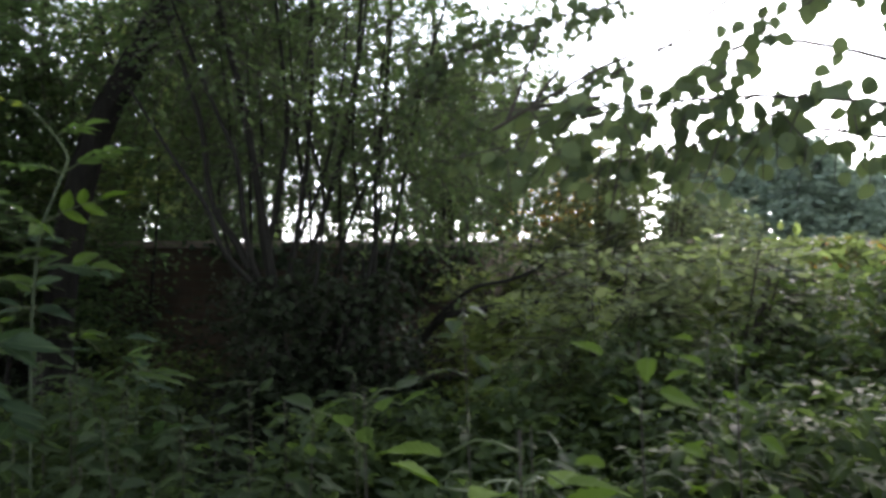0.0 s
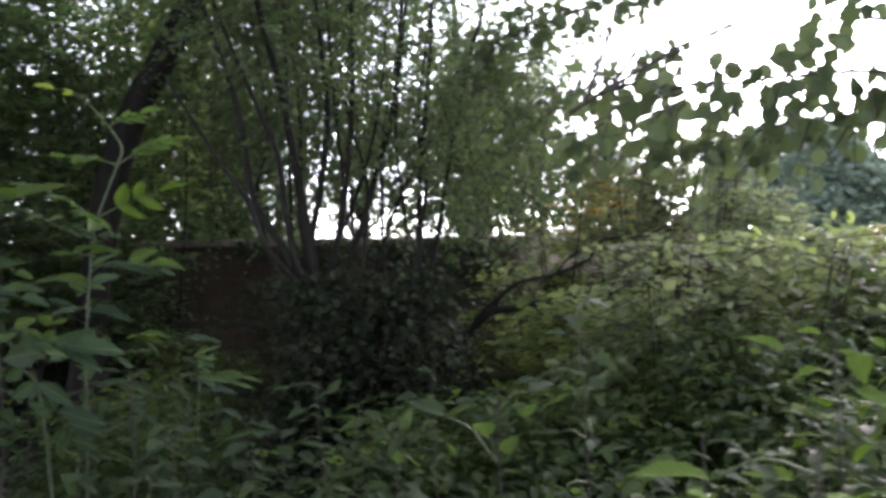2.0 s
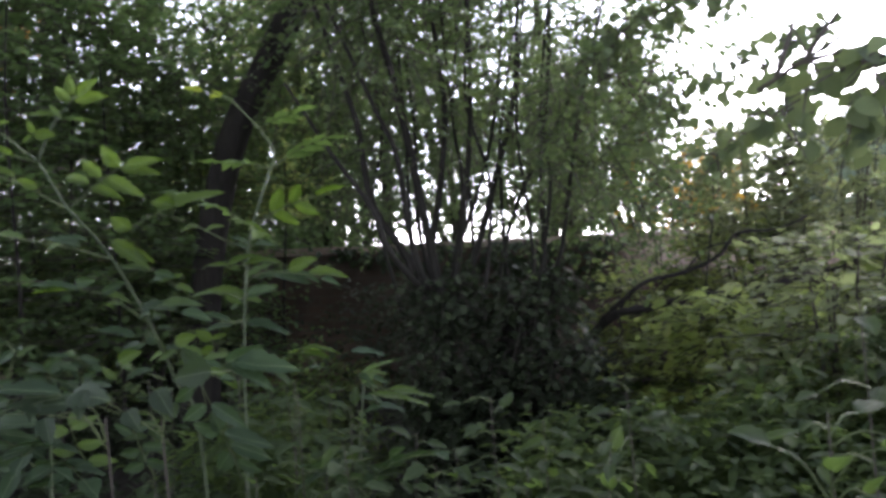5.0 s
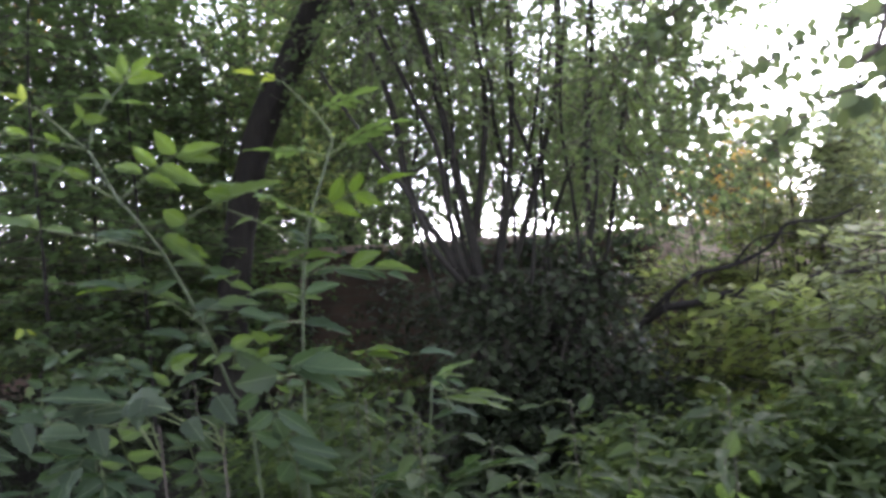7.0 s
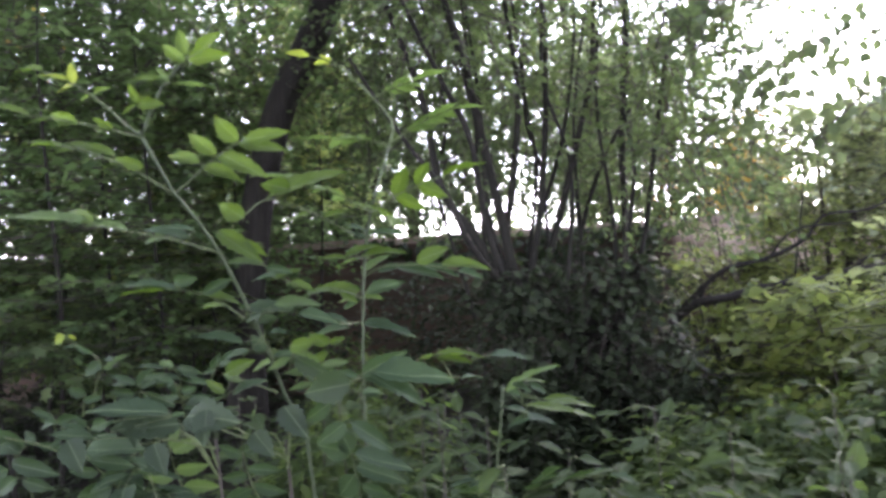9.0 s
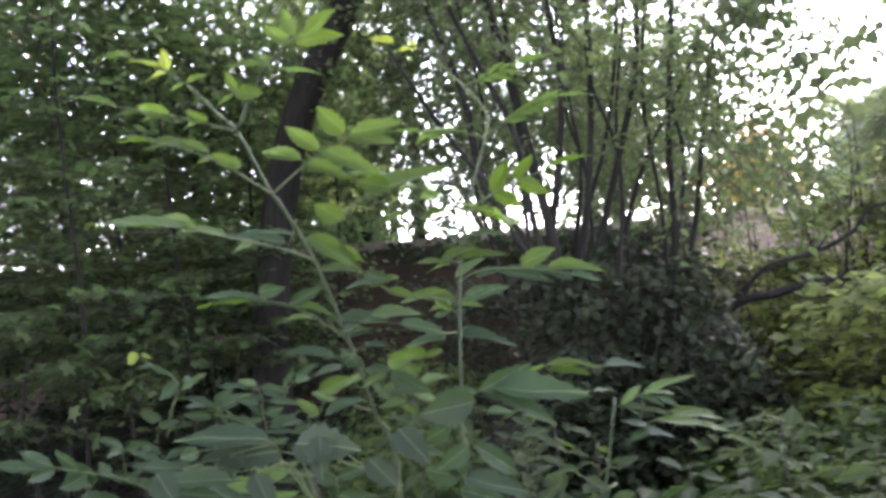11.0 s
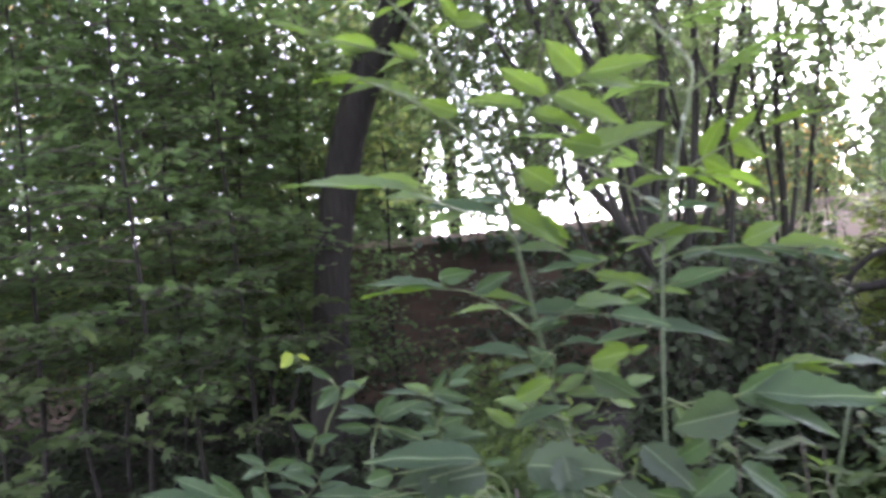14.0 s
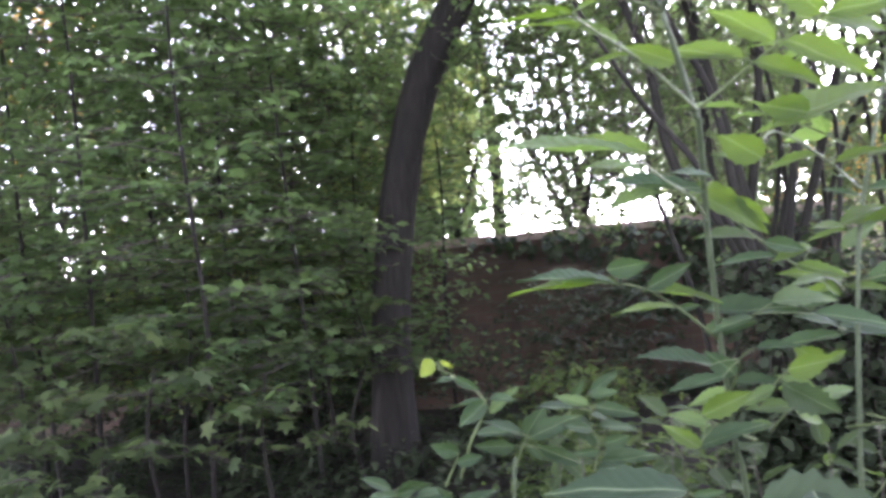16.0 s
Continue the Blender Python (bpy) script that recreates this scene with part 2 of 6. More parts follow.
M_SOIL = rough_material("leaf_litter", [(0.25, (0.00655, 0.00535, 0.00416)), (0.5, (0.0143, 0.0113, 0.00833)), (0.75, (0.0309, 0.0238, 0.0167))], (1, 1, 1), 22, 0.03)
M_BRICK = brick_material("old_brick")
M_COPING = rough_material("coping_stone", [(0.3, (0.2, 0.15, 0.12)), (0.7, (0.36, 0.29, 0.24))], (1, 1, 1), 14, 0.006)


# ---- geometry helpers ----
def mesh_of(name, v, f, mat, smooth=True):
    me = bpy.data.meshes.new(name)
    me.from_pydata([tuple(p) for p in v], [], f)
    me.materials.append(mat)
    if smooth:
        me.polygons.foreach_set("use_smooth", [True] * len(me.polygons))
    me.update()
    return me


def quads_mesh(name, v, q, mat):
    """A mesh from arrays: v (n, 3), q (m, 4)."""
    me = bpy.data.meshes.new(name)
    me.vertices.add(len(v))
    me.vertices.foreach_set("co", np.ascontiguousarray(v, dtype=np.float32).ravel())
    me.loops.add(q.size)
    me.loops.foreach_set("vertex_index", np.ascontiguousarray(q, dtype=np.int32).ravel())
    me.polygons.add(len(q))
    me.polygons.foreach_set("loop_start", np.arange(0, q.size, 4, dtype=np.int32))
    me.materials.append(mat)
    me.update(calc_edges=True)
    return me


def part(name, me, parent, label="", kind=""):
    ob = new(name, me)
    ob.parent = parent
    return tagged(ob, label=label, kind=kind)


def thing(name, at, label, category, group="", kind=""):
    ob = new(name)
    ob.location = at
    ob.empty_display_size = 0.1
    return tagged(ob, label, category, group, kind)


def smooth_path(pts, n):
    """A smooth line of n points through pts (Catmull-Rom)."""
    p = np.array(pts, float)
    p = np.vstack([2 * p[0] - p[1], p, 2 * p[-1] - p[-2]])
    k = len(p) - 3
    out = []
    for u in np.linspace(0, k - 1e-6, n):
        i = int(u)
        s = u - i
        a, b, c, d = p[i:i + 4]
        out.append(0.5 * (2 * b + (c - a) * s + (2 * a - 5 * b + 4 * c - d) * s * s + (3 * b - a - 3 * c + d) * s ** 3))
    return np.array(out)


def tube(pts, radii, sides=8, wobble=0.0, rng=None):
    """Verts and faces of a tapered round stem along pts, closed at both ends."""
    pts = np.array(pts, float)
    n = len(pts)
    r = np.interp(np.linspace(0, 1, n), np.linspace(0, 1, len(radii)), radii)
    d = np.gradient(pts, axis=0)
    d /= np.linalg.norm(d, axis=1)[:, None]
    ref = np.array([0.31, 0.95, 0.05]) if abs(d[0][2]) > 0.7 else np.array([0.0, 0.0, 1.0])
    v = []
    for i in range(n):
        a = np.cross(d[i], ref)
        a /= np.linalg.norm(a)
        b = np.cross(d[i], a)
        for k in range(sides):
            w = 2 * math.pi * k / sides
            rr = r[i] * (1 + (rng.uniform(-wobble, wobble) if wobble else 0))
            v.append(pts[i] + rr * (a * math.cos(w) + b * math.sin(w)))
    f = []
    for i in range(n - 1):
        for k in range(sides):
            k2 = (k + 1) % sides
            f.append((i * sides + k, i * sides + k2, (i + 1) * sides + k2, (i + 1) * sides + k))
    f.append(tuple(range(sides))[::-1])
    f.append(tuple((n - 1) * sides + k for k in range(sides)))
    return v, f


def stem_mesh(name, pts, radii, mat, at=(0, 0, 0), n=14, sides=8, wobble=0.0, rng=None):
    v, f = tube(smooth_path(np.array(pts) - np.array(at), n), radii, sides, wobble, rng)
    return mesh_of(name, v, f, mat)


def unit(a):
    return a / np.maximum(np.linalg.norm(a, axis=-1, keepdims=True), 1e-9)


# outline of one small blade: along, across, up
BLADE = np.array([(0, 0, 0), (0.22, 0.43, 0.08), (0.64, 0.45, 0.05), (1, 0, -0.12), (0.64, -0.45, 0.05), (0.22, -0.43, 0.08)])


# a rounder blade: four points along the rib, four on each edge
OVAL = np.array([(0, 0, 0), (0.33, 0, 0.0), (0.68, 0, -0.04), (1, 0, -0.13), (0.12, 0.3, 0.06), (0.38, 0.5, 0.08), (0.68, 0.42, 0.04), (0.9, 0.19, -0.07),
                 (0.12, -0.3, 0.06), (0.38, -0.5, 0.08), (0.68, -0.42, 0.04), (0.9, -0.19, -0.07)])
OVAL_QUADS = np.array([(0, 4, 5, 1), (1, 5, 6, 2), (2, 6, 7, 3), (1, 9, 8, 0), (2, 10, 9, 1), (3, 11, 10, 2)])


def ovals(pos, axis, up, length, width):
    """Arrays of many rounded leaf blades."""
    axis = unit(axis)
    side = unit(np.cross(axis, up))
    nrm = np.cross(side, axis)
    v = (pos[:, None, :] + OVAL[None, :, 0:1] * axis[:, None, :] * length[:, None, None]
         + OVAL[None, :, 1:2] * side[:, None, :] * width[:, None, None]
         + OVAL[None, :, 2:3] * nrm[:, None, :] * length[:, None, None])
    q = (np.arange(len(pos))[:, None, None] * 12 + OVAL_QUADS[None]).reshape(-1, 4)
    return v.reshape(-1, 3), q


# a five-lobed blade: base, six notches, five tips
MAPLE = np.array([(0.06, 0, 0.0), (-0.03, 0.08, 0), (0.36, 0.3, 0.04), (0.64, 0.15, 0.02), (0.64, -0.15, 0.02), (0.36, -0.3, 0.04), (-0.03, -0.08, 0),
                  (0.08, 0.46, -0.03), (0.66, 0.54, -0.05), (1, 0, -0.12), (0.66, -0.54, -0.05), (0.08, -0.46, -0.03)])
MAPLE_QUADS = np.array([(0, 1, 7, 2), (0, 2, 8, 3), (0, 3, 9, 4), (0, 4, 10, 5), (0, 5, 11, 6)])


def maples(pos, axis, up, length, width):
    """Arrays of many lobed leaf blades."""
    axis = unit(axis)
    side = unit(np.cross(axis, up))
    nrm = np.cross(side, axis)
    v = (pos[:, None, :] + MAPLE[None, :, 0:1] * axis[:, None, :] * length[:, None, None]
         + MAPLE[None, :, 1:2] * side[:, None, :] * width[:, None, None]
         + MAPLE[None, :, 2:3] * nrm[:, None, :] * length[:, None, None])
    q = (np.arange(len(pos))[:, None, None] * 12 + MAPLE_QUADS[None]).reshape(-1, 4)
    return v.reshape(-1, 3), q


def blades(pos, axis, up, length, width):
    """Arrays of many folded leaf blades."""
    axis = unit(axis)
    side = unit(np.cross(axis, up))
    nrm = np.cross(side, axis)
    v = (pos[:, None, :] + BLADE[None, :, 0:1] * axis[:, None, :] * length[:, None, None]
         + BLADE[None, :, 1:2] * side[:, None, :] * width[:, None, None]
         + BLADE[None, :, 2:3] * nrm[:, None, :] * length[:, None, None])
    n = len(pos)
    base = np.arange(n)[:, None] * 6
    q = np.concatenate([base + np.array([[0, 1, 2, 3]]), base + np.array([[0, 3, 4, 5]])])
    return v.reshape(-1, 3), q


def sprays(rng, starts, dirs, length, per, leaf, ratio=0.7, flat=0.5, droop=0.25, spread=0.9, fine=False):
    """Leafy twigs: arrays of blades in two ranks along each twig, and the twigs' own thin prisms."""
    n = len(starts)
    dirs = unit(dirs)
    length = length * rng.uniform(0.6, 1.3, n)
    u = (np.arange(per) + 0.5) / per
    p = starts[:, None, :] + dirs[:, None, :] * (u[None, :, None] * length[:, None, None])
    p[:, :, 2] -= droop * length[:, None] * u[None, :] ** 2
    p = p + rng.normal(0, 0.012, p.shape)
    side = unit(np.cross(dirs, np.array([0, 0, 1.0]) + rng.normal(0, 0.25, (n, 3))))
    sign = np.where(np.arange(per) % 2 == 0, 1.0, -1.0)
    ax = dirs[:, None, :] * 0.6 + side[:, None, :] * sign[None, :, None] * spread
    ax = ax + rng.normal(0, 0.3, ax.shape)
    ax[:, :, 2] -= 0.25
    up = np.array([0, 0, 1.0]) + rng.normal(0, flat, p.shape)
    p, ax, up = p.reshape(-1, 3), ax.reshape(-1, 3), up.reshape(-1, 3)
    ln = leaf * rng.uniform(0.55, 1.25, len(p))
    wd = ln * ratio * rng.uniform(0.8, 1.15, len(p))
    leaf_v, leaf_q = (maples if fine == "maple" else ovals if fine else blades)(p, ax, up, ln, wd)
    # twigs
    ends = starts + dirs * length[:, None]
    ends[:, 2] -= droop * length
    a = unit(np.cross(dirs, np.array([0.2, 0.1, 1.0])))
    b = np.cross(dirs, a)
    ring = []
    for k in range(3):
        w = 2 * math.pi * k / 3
        ring.append(a * math.cos(w) + b * math.sin(w))
    ring = np.stack(ring, 1)
    r0 = 0.004
    tv = np.concatenate([starts[:, None, :] + ring * r0, ends[:, None, :] + ring * r0 * 0.4], 1)
    base = np.arange(n)[:, None] * 6
    tq = np.concatenate([base + np.array([[0, 1, 4, 3]]), base + np.array([[1, 2, 5, 4]]), base + np.array([[2, 0, 3, 5]])])
    return leaf_v, leaf_q, tv.reshape(-1, 3), tq


def clumps(rng, centres, radii, count):
    """Points strewn in soft clumps: centres (k, 3), radii (k, 3)."""
    k = rng.integers(0, len(centres), count)
    d = unit(rng.normal(0, 1, (count, 3))) * rng.uniform(0, 1, (count, 1)) ** 0.45
    return centres[k] + d * radii[k], d


def crown_parts(parent, rng, starts, dirs, length, per, leaf, mat, label, ratio=0.7, flat=0.5, droop=0.25, fine=False):
    at = np.array(parent.location)
    lv, lq, tv, tq = sprays(rng, starts - at, dirs, length, per, leaf, ratio, flat, droop, 0.9, fine)
    part("crown", quads_mesh("crown", lv, lq, mat), parent, label, "stuff")
    part("twigwork", quads_mesh("twigwork", tv, tq, M_TWIG), parent, "thin brown twigs among the leaves", "stuff")


def ground_z(x, y):
    s = min(max((y - 0.6) / 4.2, 0), 1)
    return 0.34 * s * s * (3 - 2 * s) + 0.05 * noise.noise((x * 0.7, y * 0.7, 0)) + 0.02 * noise.noise((x * 3, y * 3, 4))


# ---- ground ----
def build_ground():
    near_x = list(np.arange(-9, 9.01, 0.2))
    far = [-600, -250, -100, -45, -22, -13]
    xs = far + near_x + [-a for a in far[::-1]]
    ys = [-600, -250, -100, -45, -20, -9, -4] + list(np.arange(-2, 12.01, 0.2)) + [14, 20, 40, 90, 220, 600]
    v = [(x, y, ground_z(x, y)) for y in ys for x in xs]
    w = len(xs)
    f = [(j * w + i, j * w + i + 1, (j + 1) * w + i + 1, (j + 1) * w + i) for j in range(len(ys) - 1) for i in range(w - 1)]
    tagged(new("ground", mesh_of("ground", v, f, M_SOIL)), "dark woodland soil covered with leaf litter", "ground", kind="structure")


build_ground()


# ---- brick wall ----
WALL_Y, WALL_TOP = 7.0, 1.63


def box(x0, x1, y0, y1, z0, z1):
    v = [(x, y, z) for z in (z0, z1) for y in (y0, y1) for x in (x0, x1)]
    f = [(0, 2, 3, 1), (4, 5, 7, 6), (0, 1, 5, 4), (2, 6, 7, 3), (0, 4, 6, 2), (1, 3, 7, 5)]
    return v, f


def build_wall():
    wall = new("wall_garden", mesh_of("wall_garden", *box(-16, 11, WALL_Y, WALL_Y + 0.23, -0.1, WALL_TOP - 0.06), M_BRICK, False))
    tagged(wall, "weathered reddish brick garden wall behind the trees", "wall", kind="structure")
    rng = np.random.default_rng(3)
    x = -16.0
    v, f = box(0, 0.598, WALL_Y - 0.03, WALL_Y + 0.26, WALL_TOP - 0.06, WALL_TOP)
    me = mesh_of("coping_slab", v, f, M_COPING, False)
    while x < 11:
        ob = part("coping_slab", me, wall)
        ob.location = (x, rng.uniform(-0.006, 0.006), rng.uniform(-0.004, 0.004))
        x += 0.6


build_wall()


# ---- trees and shrubs ----
def lean_tree():
    rng = np.random.default_rng(11)
    at = (-2.68, 5.2, 0.3)
    t = thing("leaning_tree", at, "dark leaning tree trunk with rough bark and leafy crown", "tree")
    trunk = [(-2.7, 5.2, 0.2), (-2.67, 5.2, 0.8), (-2.63, 5.2, 1.3), (-2.52, 5.2, 1.9), (-2.36, 5.2, 2.4), (-2.03, 5.2, 3.0), (-1.6, 5.15, 3.8), (-1.1, 5.1, 4.8), (-0.7, 5.0, 6.2)]
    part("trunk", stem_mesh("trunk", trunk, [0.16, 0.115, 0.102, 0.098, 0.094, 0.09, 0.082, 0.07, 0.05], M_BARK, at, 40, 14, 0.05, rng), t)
    for pts, r in (([(-1.75, 5.15, 3.5), (-2.4, 4.9, 4.2), (-3.3, 4.6, 4.8), (-4.2, 4.2, 5.5)], 0.06),
                   ([(-1.7, 5.15, 3.6), (-1.9, 4.4, 4.3), (-2.0, 3.4, 5.0), (-2.1, 2.4, 5.6)], 0.055),
                   ([(-1.3, 5.1, 4.3), (-0.6, 4.6, 4.9), (0.3, 4.0, 5.4)], 0.05)):
        part("limb", stem_mesh("limb", pts, [r, r * 0.7, r * 0.3], M_BARK, at, 14, 8, 0.05, rng), t)
    c = np.array([(-3.6, 4.8, 4.3), (-2.2, 4.6, 4.6), (-2.2, 3.2, 5.3), (-0.9, 4.6, 5.2), (-3.4, 5.8, 3.9), (-4.6, 4.4, 5.2), (-1.2, 5.6, 4.4), (-0.2, 4.2, 5.8), (-2.6, 2.0, 5.8), (-3.9, 4.9, 3.1), (-4.6, 5.0, 3.3), (-1.9, 5.7, 3.1), (-3.2, 5.6, 2.9),
                  # first seven: clumps above the view, added to shade the plants below
                  (-3.6, 3.2, 4.3), (-2.4, 2.2, 4.4), (-1.4, 1.4, 4.6), (-3.8, 1.6, 4.4), (-2.6, 0.6, 4.7), (-4.9, 2.8, 4.3), (-1.0, 2.8, 4.6), (-4.3, 5.6, 2.8)])
    starts, d = clumps(rng, c, np.tile((1.0, 0.8, 0.6), (len(c), 1)), 5000)
    crown_parts(t, rng, starts, d + rng.normal(0, 0.5, d.shape), 0.42, 11, 0.053, M_MAPLE, "dense green leafy crown of the leaning tree, with unseen shading clumps")


lean_tree()


def coppice_tree():
    """Many stems fanning out of one stool, with a loose crown."""
    rng = np.random.default_rng(21)
    at = (-0.95, 4.25, 0.27)
    t = thing("coppiced_tree", at, "multi-stemmed tree with slender grey stems fanning upward", "tree")
    stool = [(-0.95, 4.27, 0.15), (-0.95, 4.26, 0.6), (-0.97, 4.25, 1.0), (-0.97, 4.25, 1.27)]
    part("trunk", stem_mesh("trunk", stool, [0.1, 0.07, 0.055, 0.048], M_BARK, at, 14, 12, 0.08, rng), t)
    runs = [
        [(-0.97, 4.25, 1.26), (-1.00, 4.25, 1.45), (-1.05, 4.25, 1.76), (-1.16, 4.25, 2.37), (-1.25, 4.17, 2.79), (-1.39, 4.10, 3.70)],
        [(-1.00, 4.21, 1.18), (-1.13, 4.17, 1.50), (-1.29, 4.17, 1.77), (-1.35, 4.17, 2.18), (-1.48, 4.17, 2.60), (-1.70, 4.10, 3.32)],
        [(-1.01, 4.17, 1.26), (-1.09, 4.10, 1.58), (-1.14, 4.10, 1.98), (-1.25, 4.10, 2.25), (-1.45, 4.10, 2.74), (-1.62, 4.02, 3.25)],
        [(-0.93, 4.25, 1.26), (-0.87, 4.25, 1.49), (-0.80, 4.25, 1.96), (-0.77, 4.25, 2.41), (-0.77, 4.25, 2.86), (-0.70, 4.17, 3.70)],
        [(-0.92, 4.29, 1.18), (-0.79, 4.33, 1.49), (-0.66, 4.33, 1.91), (-0.57, 4.33, 2.23), (-0.53, 4.33, 2.56), (-0.48, 4.33, 3.32)],
        [(-0.55, 4.40, 0.20), (-0.48, 4.40, 1.03), (-0.44, 4.40, 1.49), (-0.43, 4.40, 1.95), (-0.37, 4.40, 2.48), (-0.32, 4.40, 3.32)],
        [(-0.51, 4.40, 0.20), (-0.42, 4.40, 1.18), (-0.34, 4.40, 1.54), (-0.27, 4.40, 1.96), (-0.17, 4.40, 2.44), (-0.02, 4.33, 2.95)],
        [(-0.95, 4.25, 1.26), (-1.01, 4.27, 1.49), (-0.96, 4.27, 1.79), (-0.91, 4.27, 2.18), (-0.93, 4.27, 2.48), (-1.01, 4.25, 3.25)],
        [(-1.00, 4.17, 1.26), (-1.16, 3.95, 1.50), (-1.25, 3.95, 1.73), (-1.42, 3.95, 1.98), (-1.62, 3.87, 2.33)],
        [(-0.93, 4.29, 1.26), (-0.86, 4.33, 1.56), (-0.72, 4.37, 1.95), (-0.63, 4.40, 2.41), (-0.59, 4.40, 2.94)],
        [(-0.86, 4.40, 0.20), (-0.70, 4.48, 1.26), (-0.55, 4.52, 1.79), (-0.25, 4.56, 2.33), (-0.09, 4.56, 2.79)],
        [(-0.97, 4.29, 1.18), (-1.09, 4.40, 1.64), (-1.10, 4.48, 2.18), (-1.16, 4.48, 2.86)],
        [(-0.49, 4.37, 0.20), (-0.5, 4.33, 1.49), (-0.55, 4.29, 2.10), (-0.5, 4.25, 2.63), (-0.42, 4.25, 3.25)],
    ]
    for k, pts in enumerate(runs):
        r = (0.05, 0.04, 0.03, 0.032, 0.034, 0.036, 0.026, 0.038, 0.028, 0.022, 0.024, 0.026, 0.018)[k]
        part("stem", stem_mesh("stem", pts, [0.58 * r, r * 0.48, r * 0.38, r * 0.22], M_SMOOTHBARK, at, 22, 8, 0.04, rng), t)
    for k in range(7):
        x0 = -1.24 + 0.14 * k + rng.uniform(-0.04, 0.04)
        y0 = 4.25 + rng.uniform(-0.1, 0.3)
        top = (x0 + (x0 + 0.8) * 0.4 + rng.uniform(-0.2, 0.2), y0 + rng.uniform(-0.2, 0.2), rng.uniform(2.8, 3.8))
        pts = [(-0.95 + (x0 + 0.95) * 0.55, y0, 0.2), (x0 - (x0 + 0.95) * 0.2, y0, 1.1), (x0 + rng.uniform(-0.12, 0.12), y0, 1.8), (x0 + (top[0] - x0) * 0.4 + rng.uniform(-0.12, 0.12), y0, 2.25), top]
        part("stem", stem_mesh("stem", pts, [0.012, 0.01, 0.008, 0.004], M_SMOOTHBARK, at, 20, 6, 0.04, rng), t)
    c = np.array([(-1.39, 4.20, 2.95), (-1.01, 4.27, 2.86), (0.0, 4.38, 2.66), (-0.55, 4.34, 3.1), (0.24, 4.34, 2.45), (-1.24, 4.34, 3.32), (-1.20, 4.05, 2.56),
                  (-0.28, 4.27, 1.95), (-0.86, 4.34, 2.41), (-1.09, 4.57, 2.10), (-0.02, 4.42, 1.86), (-0.30, 4.27, 2.33)])
    rad = np.array([(0.34, 0.36, 0.28)] * len(c))
    starts, d = clumps(rng, c, rad, 720)
    more = np.column_stack([rng.triangular(-2.3, -1.6, 0.4, 1100), rng.uniform(4.9, 6.4, 1100), rng.triangular(2.05, 3.2, 4.1, 1100)])
    low = np.column_stack([rng.uniform(-2.0, 0.5, 860), rng.uniform(5.0, 6.5, 860), rng.uniform(1.65, 2.6, 860)])
    starts = np.vstack([starts, more, low])
    d = np.vstack([d, unit(rng.normal(0, 1, (1960, 3)))])
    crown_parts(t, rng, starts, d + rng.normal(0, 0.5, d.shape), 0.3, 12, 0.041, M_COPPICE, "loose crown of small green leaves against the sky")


coppice_tree()


def sapling(at, height, lean, rng, leaf, sprays_n, spread, mat, low=0.25, label="slender sapling with flat layers of green leaves"):
    x, y = at
    z = ground_z(x, y)
    t = thing("sapling", (x, y, z), label, "sapling", "saplings beside the leaning tree")
    top = (x + lean[0], y + lean[1], z + height)
    bends = [(x + lean[0] * u + rng.uniform(-0.07, 0.07), y + lean[1] * u, z + height * u) for u in (0.22, 0.4, 0.58, 0.8)]
    part("stem", stem_mesh("stem", [(x, y, z - 0.05)] + bends + [top], [0.013, 0.009, 0.004], M_BARK, (x, y, z), 16, 6), t)
    u = rng.uniform(low, 1.0, sprays_n)
    ax = np.column_stack([x + lean[0] * u, y + lean[1] * u, z + height * u])
    ang = rng.uniform(0, 2 * math.pi, sprays_n)
    reach = spread * rng.uniform(0.0, 1.0, sprays_n) * (1.1 - 0.5 * u)
    d = np.column_stack([np.cos(ang), np.sin(ang), rng.uniform(-0.1, 0.35, sprays_n)])
    starts = ax + d * reach[:, None]
    crown_parts(t, rng, starts, d, 0.36, 9, leaf * 0.9, mat, "layered green leaves of a sapling", 0.75, 0.18, 0.12)


def layered_sapling(at, height, rng, leaf, tiers, reach, low, mat=M_MAPLE):
    """A young maple: thin stem, side shoots in flat tiers, lobed leaves."""
    x, y = at
    z = ground_z(x, y)
    t = thing("maple_sapling", (x, y, z), "young maple with flat tiers of lobed green leaves", "sapling", "saplings beside the leaning tree")
    lx, ly = rng.uniform(-0.12, 0.12, 2)
    line = smooth_path([(x, y, z - 0.05), (x + lx * 0.3 + rng.uniform(-0.06, 0.06), y + ly * 0.3, z + height * 0.3), (x + lx * 0.6 + rng.uniform(-0.08, 0.08), y + ly * 0.6, z + height * 0.62), (x + lx, y + ly, z + height)], 30)
    part("stem", stem_mesh("stem", line[::5], [0.012, 0.009, 0.004], M_BARK, (x, y, z), 18, 6), t)
    starts, d, span = [], [], []
    for k in range(tiers):
        u = low + (1 - low) * (k + rng.uniform(0, 1)) / tiers
        p = line[min(int(u * 29), 29)]
        a = 2.4 * k + rng.uniform(-0.5, 0.5)
        r = reach * rng.uniform(0.55, 1.1) * (1.15 - 0.55 * u)
        way = np.array((math.cos(a), math.sin(a), rng.uniform(-0.05, 0.3)))
        starts.append(p)
        d.append(way)
        span.append(r)
        for w, s in ((0.35, 1), (0.5, -1), (0.7, 1), (0.85, -1)):
            b = a + s * rng.uniform(0.6, 1.1)
            starts.append(p + way * r * w)
            d.append((math.cos(b), math.sin(b), rng.uniform(-0.1, 0.2)))
            span.append(r * (1.05 - 0.75 * w))
    crown_parts(t, rng, np.array(starts), np.array(d), np.array(span), 6, leaf, mat, "flat tiers of lobed maple leaves", 0.88, 0.26, 0.14, "maple")


